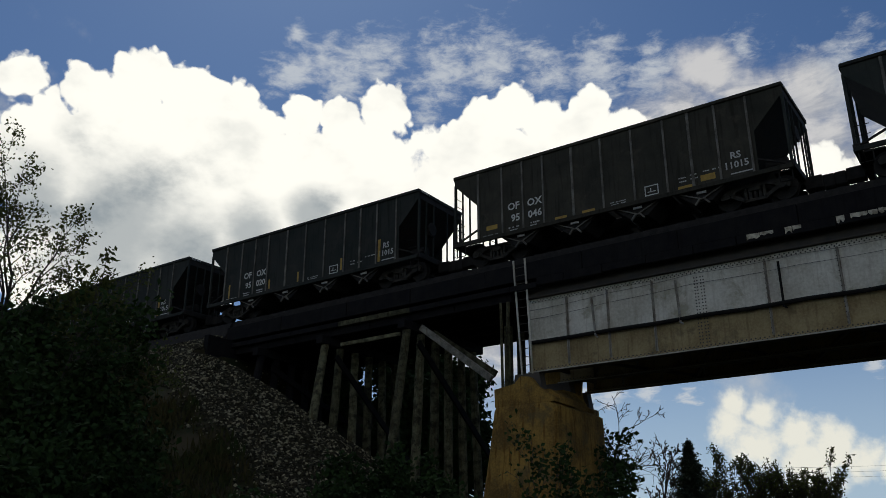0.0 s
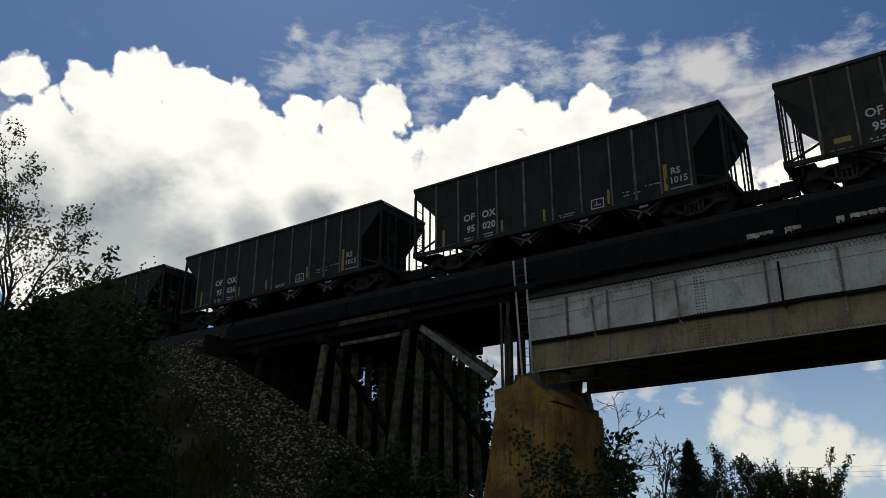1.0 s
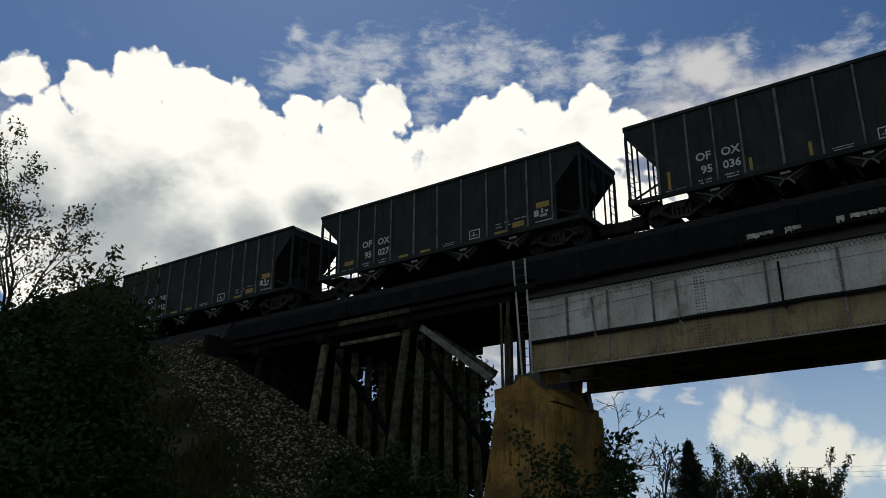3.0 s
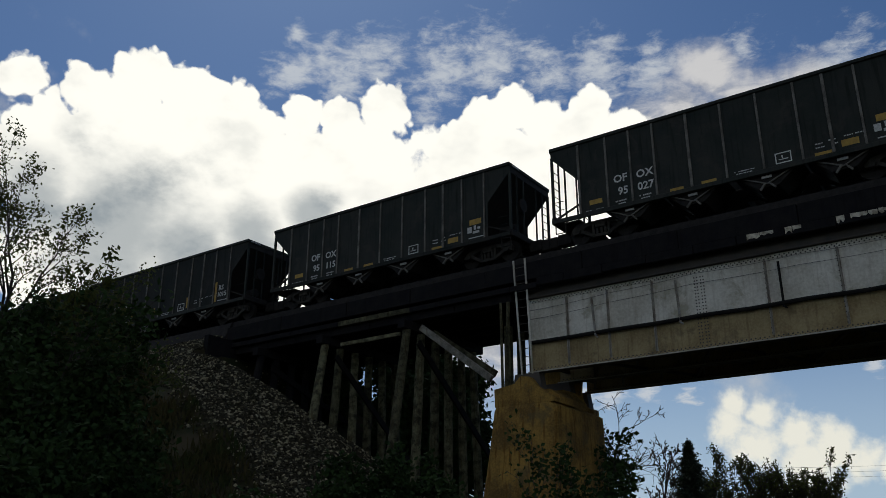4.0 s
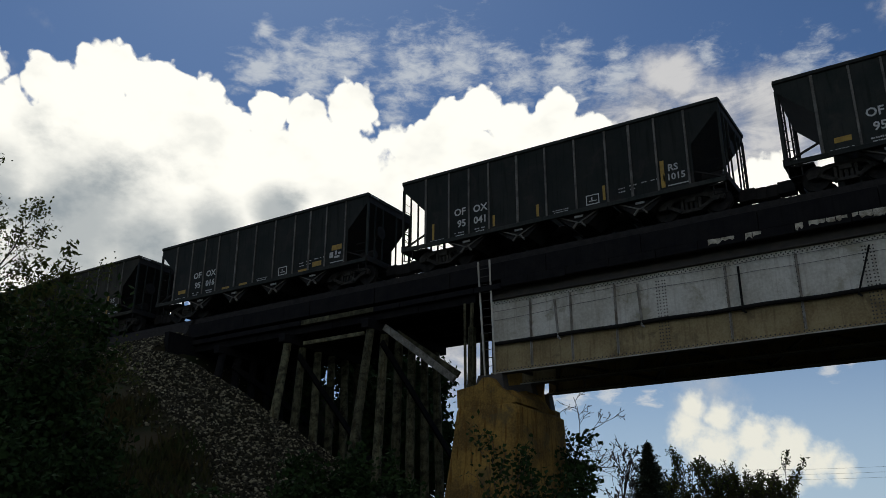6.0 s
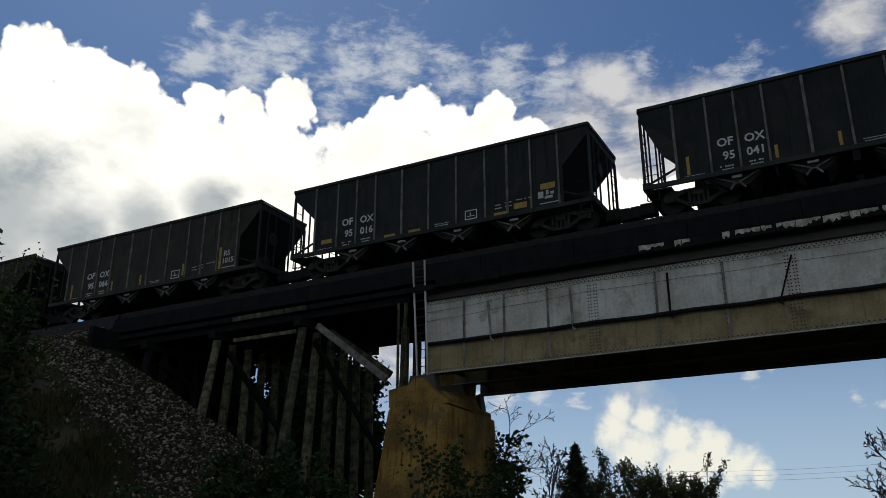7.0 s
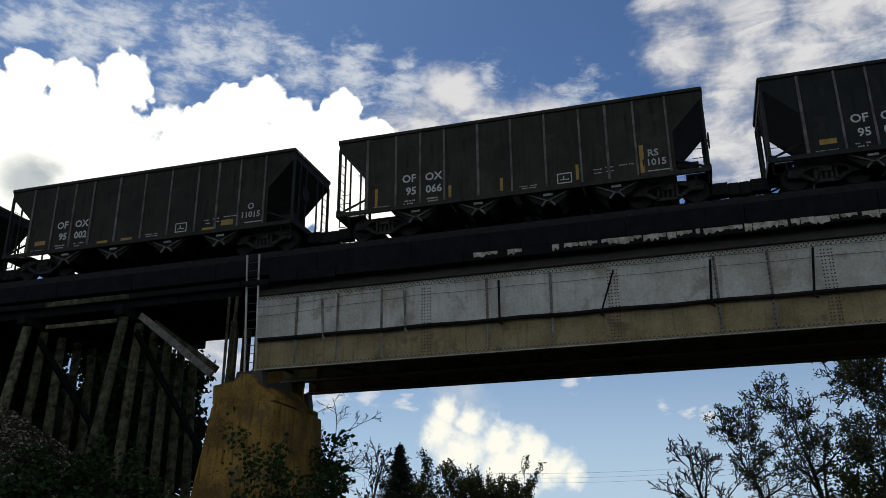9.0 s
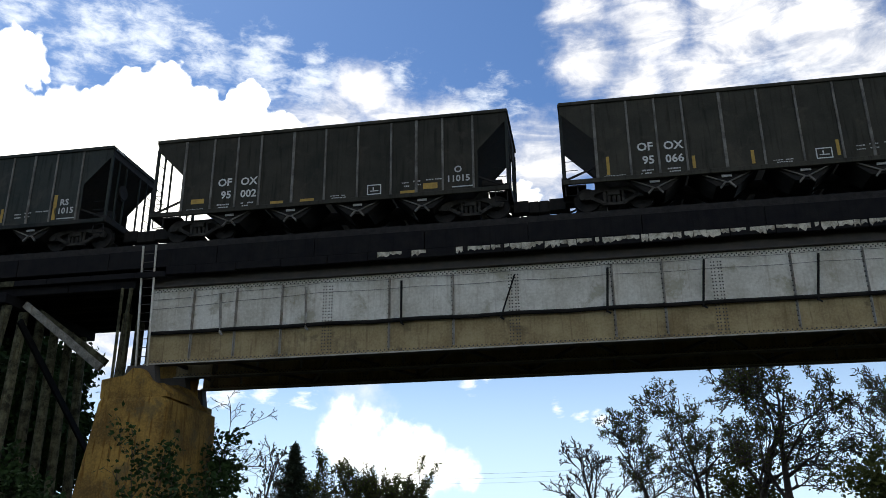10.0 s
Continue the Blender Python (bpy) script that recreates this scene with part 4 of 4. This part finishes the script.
# ---- trees and shrubs ----
class Plant:
    """Grows tapered limbs and leaves as plain lists of points and faces."""

    def __init__(self, seed):
        self.rng = random.Random(seed)
        self.verts, self.faces, self.tips = [], [], []
        self.leaf_verts, self.leaf_faces = [], []

    def limb(self, points, radii, sides):
        first = len(self.verts)
        for i, (p, r) in enumerate(zip(points, radii)):
            d = (points[min(i + 1, len(points) - 1)] - points[max(i - 1, 0)]).normalized()
            side = d.orthogonal().normalized()
            other = d.cross(side)
            for k in range(sides):
                a = k * 2 * math.pi / sides
                self.verts.append(tuple(p + (side * math.cos(a) + other * math.sin(a)) * r))
        for i in range(len(points) - 1):
            for k in range(sides):
                j = (k + 1) % sides
                a = first + i * sides
                self.faces.append((a + k, a + j, a + sides + j, a + sides + k))

    def grow(self, start, way, length, radius, level, spec):
        rng = self.rng
        n = 5 if level else 8
        points, radii = [start.copy()], [radius]
        p, d = start.copy(), way.normalized()
        for i in range(n):
            jitter = Vector((rng.gauss(0, 1), rng.gauss(0, 1), rng.gauss(0, 1))) * spec["wild"] * (0.6 if level == 0 else 1.0)
            d = (d + jitter + Vector((0, 0, spec["lift"]))).normalized()
            p = p + d * (length / n)
            points.append(p.copy())
            radii.append(max(radius * (1 - 0.85 * (i + 1) / n), 0.006 * spec["twig"]))
        self.limb(points, radii, (7, 5, 4, 3, 3)[min(level, 4)])
        last = level >= spec["levels"]
        if last:
            self.tips.append(points)
            return
        kids = spec["kids"][min(level, len(spec["kids"]) - 1)]
        for c in range(kids):
            u = spec["bare"] + (1 - spec["bare"]) * (c + rng.random()) / kids if level == 0 else 0.25 + 0.75 * (c + rng.random()) / kids
            i = min(int(u * n), n - 1)
            q = points[i].lerp(points[i + 1], u * n - i)
            here = (points[i + 1] - points[i]).normalized()
            side = here.orthogonal().normalized()
            side = Matrix.Rotation(rng.uniform(0, 6.283), 3, here) @ side
            turn = rng.uniform(*spec["fork"])
            out = here * math.cos(turn) + side * math.sin(turn)
            self.grow(q, out, length * spec["shrink"] * rng.uniform(0.7, 1.15) * (1.1 - 0.45 * u), radii[i] * 0.62, level + 1, spec)

    def leaf(self, p, size, slim):
        rng = self.rng
        d = Vector((rng.gauss(0, 1), rng.gauss(0, 1), rng.gauss(0, 0.8))).normalized()
        w = d.orthogonal().normalized()
        w = Matrix.Rotation(rng.uniform(0, 6.283), 3, d) @ w
        l, s = size * rng.uniform(0.6, 1.3), size * slim * rng.uniform(0.7, 1.2)
        i = len(self.leaf_verts)
        mid = p + d * l * 0.45
        up = d.cross(w) * s * 0.3
        self.leaf_verts += [tuple(p), tuple(mid + w * s + up), tuple(p + d * l), tuple(mid - w * s + up)]
        self.leaf_faces += [(i, i + 1, i + 2), (i, i + 2, i + 3)]

    def dress(self, count, size, slim=0.3, spread=0.12, share=1.0):
        rng = self.rng
        tips = [t for t in self.tips if rng.random() < share]
        if not tips:
            return
        for _ in range(count):
            t = rng.choice(tips)
            u = rng.uniform(0.25, 1.0) * (len(t) - 1)
            i = min(int(u), len(t) - 2)
            p = t[i].lerp(t[i + 1], u - i) + Vector((rng.gauss(0, spread), rng.gauss(0, spread), rng.gauss(0, spread)))
            self.leaf(p, size, slim)

    def make(self, name, at, label, category, leaf_mat, group="", turn=0.0):
        top = tagged(new(name), label, category, group)
        raw("trunk", self.verts, self.faces, BARK, top, smooth=True)
        if self.leaf_faces:
            crown = raw("crown", self.leaf_verts, self.leaf_faces, leaf_mat, top)
            crown["kind"] = "stuff"
        top.location, top.rotation_euler = at, (0, 0, turn)
        return top


def spec(levels=3, kids=(9, 5, 4), shrink=0.5, wild=0.12, lift=0.06, bare=0.3, fork=(0.5, 1.0), twig=1.0):
    return dict(levels=levels, kids=kids, shrink=shrink, wild=wild, lift=lift, bare=bare, fork=fork, twig=twig)


def ground_at(az, dist):
    x, y = -math.sin(radians(az)) * dist, math.cos(radians(az)) * dist
    return Vector((x, y, height(x, y) - 0.1))


def top_at(dist, el):
    return EYE[2] + dist * math.tan(radians(el))


def broad_tree(seed, az, dist, el, leaves, size, mat, label, sp=None, name="tree", slim=0.32, spread=0.12, share=1.0, stems=1, fat=0.022, foot_spread=0.25):
    at = ground_at(az, dist)
    h = top_at(dist, el) - at.z
    plant = Plant(seed)
    sp = sp or spec()
    for k in range(stems):
        lean = Vector((plant.rng.gauss(0, 0.22), plant.rng.gauss(0, 0.22), 1)) if stems > 1 else Vector((plant.rng.gauss(0, 0.05), plant.rng.gauss(0, 0.05), 1))
        foot = Vector((plant.rng.gauss(0, foot_spread), plant.rng.gauss(0, foot_spread), 0)) if stems > 1 else Vector((0, 0, 0))
        plant.grow(foot, lean, h * (0.86 if k == 0 else plant.rng.uniform(0.55, 0.85)), h * fat / (1 if stems == 1 else 1.6), 0, sp)
    plant.dress(leaves, size, slim, spread, share)
    # bring the grown plant to its height
    high = max(v[2] for v in plant.verts + plant.leaf_verts)
    k = h / high
    plant.verts = [(x * k, y * k, z * k) for x, y, z in plant.verts]
    plant.leaf_verts = [(x * k, y * k, z * k) for x, y, z in plant.leaf_verts]
    return plant.make(name, at, label, "tree" if name == "tree" else "shrub", mat)


def cedar(seed, az, dist, el):
    at = ground_at(az, dist)
    h = top_at(dist, el) - at.z
    plant = Plant(seed)
    rng = plant.rng
    plant.limb([Vector((0, 0, 0)), Vector((0, 0, h * 0.5)), Vector((0.03, 0, h * 0.99))], [0.14, 0.08, 0.012], 6)
    for _ in range(520):
        u = rng.random() ** 0.8
        z = h * (0.06 + 0.92 * u)
        reach = (1 - u) ** 1.05 * h * 0.40 * rng.uniform(0.5, 1.2) + 0.04
        a = rng.uniform(0, 6.283)
        tip = Vector((math.cos(a) * reach, math.sin(a) * reach, z + reach * rng.uniform(-0.05, 0.5)))
        root = Vector((0, 0, z))
        plant.limb([root, tip], [0.02, 0.006], 3)
        for _ in range(int(12 + 26 * reach)):
            v = rng.uniform(0.15, 1.05)
            plant.leaf(root.lerp(tip, v) + Vector((rng.gauss(0, 0.05), rng.gauss(0, 0.05), rng.gauss(0, 0.05))), 0.17, 0.2)
    return plant.make("cedar_tree", at, "dark conical cedar tree standing beyond the bridge", "conifer", LEAF_DARK)


SWAYING = []
# by the embankment foot: an airy tree and a sapling before the dark scrub
airy = spec(3, (16, 7, 5), 0.50, 0.15, 0.10, 0.25, (0.45, 0.95), 1.0)
SWAYING.append((broad_tree(21, 64.0, 19.0, 24.0, 12000, 0.10, LEAF_OLIVE, "slender airy tree with sparse spring leaves", airy, spread=0.10), 0.35))
SWAYING.append((broad_tree(25, 60.5, 17.5, 19.4, 2200, 0.15, LEAF_OLIVE, "thin sapling with narrow leaves rising out of scrub", spec(2, (10, 5), 0.34, 0.12, 0.12, 0.55, (0.4, 0.8)), slim=0.22, spread=0.07), 1.0))
scrub = spec(3, (9, 6, 4), 0.46, 0.16, 0.05, 0.08, (0.5, 1.1), 0.8)
for seed, az, dist, el, leaves in ((31, 67.0, 16.0, 17.5, 7000), (32, 63.6, 15.0, 16.6, 8000), (33, 60.6, 15.5, 15.6, 8000), (34, 59.4, 17.0, 14.6, 6500),
                                   (35, 57.8, 16.0, 12.2, 5000), (36, 62.0, 12.0, 9.5, 6000), (37, 58.0, 12.5, 7.5, 5000), (38, 66.0, 11.0, 10.5, 5000),
                                   (39, 55.2, 15.0, 8.0, 3500), (40, 50.5, 14.0, 4.6, 3000)):
    broad_tree(seed, az, dist, el, int(leaves * 1.7), 0.125, LEAF, "dense dark green shrub at the foot of the embankment", scrub, "shrub", 0.36, 0.16, 1.0, 4, 0.014)
# saplings before trestle and pier
young = spec(2, (11, 6), 0.36, 0.14, 0.10, 0.2, (0.4, 0.9), 0.8)
for seed, az, dist, el, leaves in ((51, 41.6, 20.0, 7.0, 1400), (52, 38.6, 20.5, 7.6, 1800), (53, 36.6, 21.0, 7.2, 1700), (54, 34.4, 20.0, 5.0, 1400),
                                   (55, 30.4, 21.5, 6.2, 700), (56, 28.7, 21.0, 9.0, 800), (57, 26.8, 21.0, 6.0, 700), (58, 33.0, 18.0, 4.2, 1200), (59, 43.6, 19.0, 5.8, 1200), (60, 40.0, 19.0, 6.4, 1500)):
    broad_tree(seed, az, dist, el, leaves * (2 if az > 32 else 1), 0.14, LEAF, "leafy young sapling growing before the bridge", young, "sapling", 0.4, 0.12, 1.0, 2, 0.014)
# beyond the bridge
broad_tree(61, 23.4, 34.0, 8.4, 1700, 0.22, LEAF, "leafy sapling standing behind the pier", young, "sapling", 0.4, 0.16, 1.0, 3, 0.012)
broad_tree(62, 25.4, 37.0, 11.0, 0, 0.2, LEAF, "bare branching tree behind the pier", spec(3, (9, 5, 4), 0.5, 0.14, 0.0, 0.35, (0.5, 1.0), 2.2))
broad_tree(63, 21.6, 46.0, 7.6, 120, 0.2, LEAF, "small bare tree with thin upright twigs", spec(3, (11, 6, 5), 0.45, 0.13, 0.10, 0.15, (0.3, 0.8), 3.6))
cedar(64, 19.55, 46.0, 7.35)
shoots = spec(3, (12, 6, 4), 0.44, 0.10, 0.15, 0.15, (0.35, 0.85), 2.6)
for seed, az, dist, el, leaves in ((65, 17.0, 50.0, 7.1, 3800), (66, 15.4, 52.0, 6.4, 3200), (67, 13.5, 50.0, 6.7, 3600), (68, 11.9, 52.0, 5.4, 2600), (69, 18.4, 54.0, 5.8, 2200)):
    broad_tree(seed, az, dist, el, int(leaves * 1.5), 0.21, LEAF_OLIVE, "bushy tree with upright leafy shoots", shoots, "tree", 0.24, 0.09, 1.0, 7, 0.012, 1.1)
wide_oak = spec(4, (9, 6, 5, 4), 0.58, 0.2, 0.06, 0.25, (0.55, 1.15), 4.6)
broad_tree(71, -11.4, 50.0, 13.2, 3800, 0.17, LEAF_OLIVE, "tall spreading tree with thin spring foliage", wide_oak, slim=0.36, spread=0.13, share=0.4, fat=0.026)
broad_tree(72, -6.2, 54.0, 11.2, 3400, 0.17, LEAF_OLIVE, "tall spreading tree with thin spring foliage", wide_oak, slim=0.36, spread=0.13, share=0.4, fat=0.026)
broad_tree(78, -9.2, 52.0, 12.4, 3200, 0.17, LEAF_OLIVE, "tall spreading tree with thin spring foliage", wide_oak, slim=0.36, spread=0.13, share=0.4, fat=0.026)
broad_tree(73, 0.0, 52.0, 7.6, 0, 0.2, LEAF, "bare spreading tree with fine twigs", spec(4, (12, 6, 4, 3), 0.55, 0.15, 0.10, 0.12, (0.5, 1.05), 4.6), fat=0.036)
broad_tree(74, -16.6, 49.0, 11.0, 2400, 0.17, LEAF_OLIVE, "tall half-bare tree with open crown", wide_oak, slim=0.36, spread=0.13, share=0.3, fat=0.026)
broad_tree(75, -17.4, 44.0, 7.0, 4500, 0.26, LEAF_OLIVE, "dense brown-green bush below the tall trees", scrub, "shrub", 0.4, 0.25, 1.0, 4, 0.014)
broad_tree(76, -3.4, 56.0, 9.4, 3400, 0.17, LEAF_OLIVE, "spreading tree with thin spring foliage", wide_oak, slim=0.36, spread=0.13, share=0.4, fat=0.026)
broad_tree(77, -9.0, 56.0, 7.6, 3500, 0.27, LEAF_OLIVE, "bushy undergrowth beneath taller trees", scrub, "shrub", 0.4, 0.3, 1.0, 4, 0.014)
# dark wood behind the trestle
for k, (az, dist, el) in enumerate(((33.0, 44.0, 10.6), (33.9, 45.0, 11.8), (34.8, 47.0, 13.5), (36.6, 46.0, 15.5), (39.0, 47.0, 16.5), (41.5, 48.0, 16.5), (44.0, 49.0, 16.0), (38.0, 42.0, 12.5), (42.5, 43.0, 13.0), (46.5, 52.0, 15.0))):
    broad_tree(81 + k, az, dist, el, 7000, 0.38, LEAF, "dense leafy tree in the wood behind the trestle", spec(3, (14, 7, 4), 0.42, 0.15, 0.03, 0.08, (0.6, 1.2), 1.5), slim=0.42, spread=0.4)


def build_weeds():
    """Grass and weeds on the slope beside the ballast."""
    rng = random.Random(8)
    verts, faces = [], []
    n = 0
    while n < 30000:
        x, y = rng.uniform(-36, -14), rng.uniform(12, 23.5)
        if in_gravel(x, y) > 0.5 or (in_gravel(x, y) > 0 and rng.random() < 0.7):
            continue
        if noise.noise((x * 0.5, y * 0.5, 9)) + rng.uniform(-0.3, 0.3) < -0.1:
            continue
        n += 1
        z = height(x, y) - 0.03
        h, a = rng.uniform(0.12, 0.5) * (1.4 if rng.random() < 0.15 else 1), rng.uniform(0, 6.283)
        w = rng.uniform(0.012, 0.035)
        lean = Vector((rng.gauss(0, 0.3), rng.gauss(0, 0.3), 1)).normalized() * h
        u = Vector((math.cos(a) * w, math.sin(a) * w, 0))
        p = Vector((x, y, z))
        i = len(verts)
        verts += [tuple(p - u), tuple(p + u), tuple(p + lean * 0.6 + u * 1.3), tuple(p + lean), tuple(p + lean * 0.6 - u * 1.3)]
        faces += [(i, i + 1, i + 2, i + 4), (i + 4, i + 2, i + 3)]
    tagged(raw("weeds", verts, faces, WEED), "rough grass and weeds on the embankment side", "grass", kind="stuff")


build_weeds()

# ---- power lines far beyond, between two poles ----
LINE_Y, LINE_AZ = 150.0, (27.0, -23.0)


def line_height(az, k):
    return EYE[2] + LINE_Y * math.tan(radians(5.45 - 0.3 * k)) + 0.9 * ((az - 6) / 10) ** 2


def build_pole(az):
    x = -math.tan(radians(az)) * LINE_Y
    top = tagged(new("utility_pole"), "tall plain timber utility pole carrying three wires", "utility pole", "poles of the power line")
    z = height(x, LINE_Y) - 0.5
    bm = bmesh.new()
    rod(bm, (0, 0.2, z), (0, 0.2, line_height(az, 0) + 0.6), 0.2, 0.13, 10)
    part("shaft", bm, TIMBER, top)
    for k in range(3):
        bm = bmesh.new()
        beam(bm, (0, 0.08, line_height(az, k) - 0.05), (0, -0.06, line_height(az, k) - 0.05), 0.08, 0.08)
        part("insulator", bm, WIRE, top)
    top.location = (x, LINE_Y, 0)


for az in LINE_AZ:
    build_pole(az)
for k in range(3):
    pts = [(-math.tan(radians(az)) * LINE_Y, LINE_Y, line_height(az, k)) for az in np.arange(LINE_AZ[0], LINE_AZ[1] - 0.1, -1.0)]
    cable("power_line", pts, 0.016, WIRE, "thin power line far beyond the bridge", "power line")


def motions():
    for k, car in enumerate(CARS_BUILT):
        walk(car, [(t, pose(s - (k - 2) * PITCH, D, RAIL)) for t, s in LEAD])
    # wheelsets roll with the distance run
    times = [k / FPS for k in range(int(10 * FPS) + 1)]
    run = np.interp(times, [t for t, s in LEAD], [s for t, s in LEAD])
    turns = [((s - run[0]) / 0.42) * 180 / math.pi for s in run]
    for car in CARS_BUILT:
        for axle in [o for o in car.children_recursive if o.name.startswith("wheelset")]:
            x = axle.location.x
            walk(axle, [(t, pose(x, 0, 0.42, 0, a, 0)) for t, a in zip(times, turns)])
    # branches stirred by the wind
    for plant, much in SWAYING:
        x, y, z = plant.location
        walk(plant, [(t, pose(x, y, z, 0, -much * a, 0)) for t, a in
                     ((0.0, 0.9), (0.5, 0.5), (1.0, 0.3), (1.7, -0.4), (2.5, -1.1), (3.3, -0.5), (4.0, 0.1), (4.5, 0.5), (5.0, 0.7), (6.0, 0.2), (7.0, -0.3), (8.5, 0.3), (10.0, 0.0))])


motions()
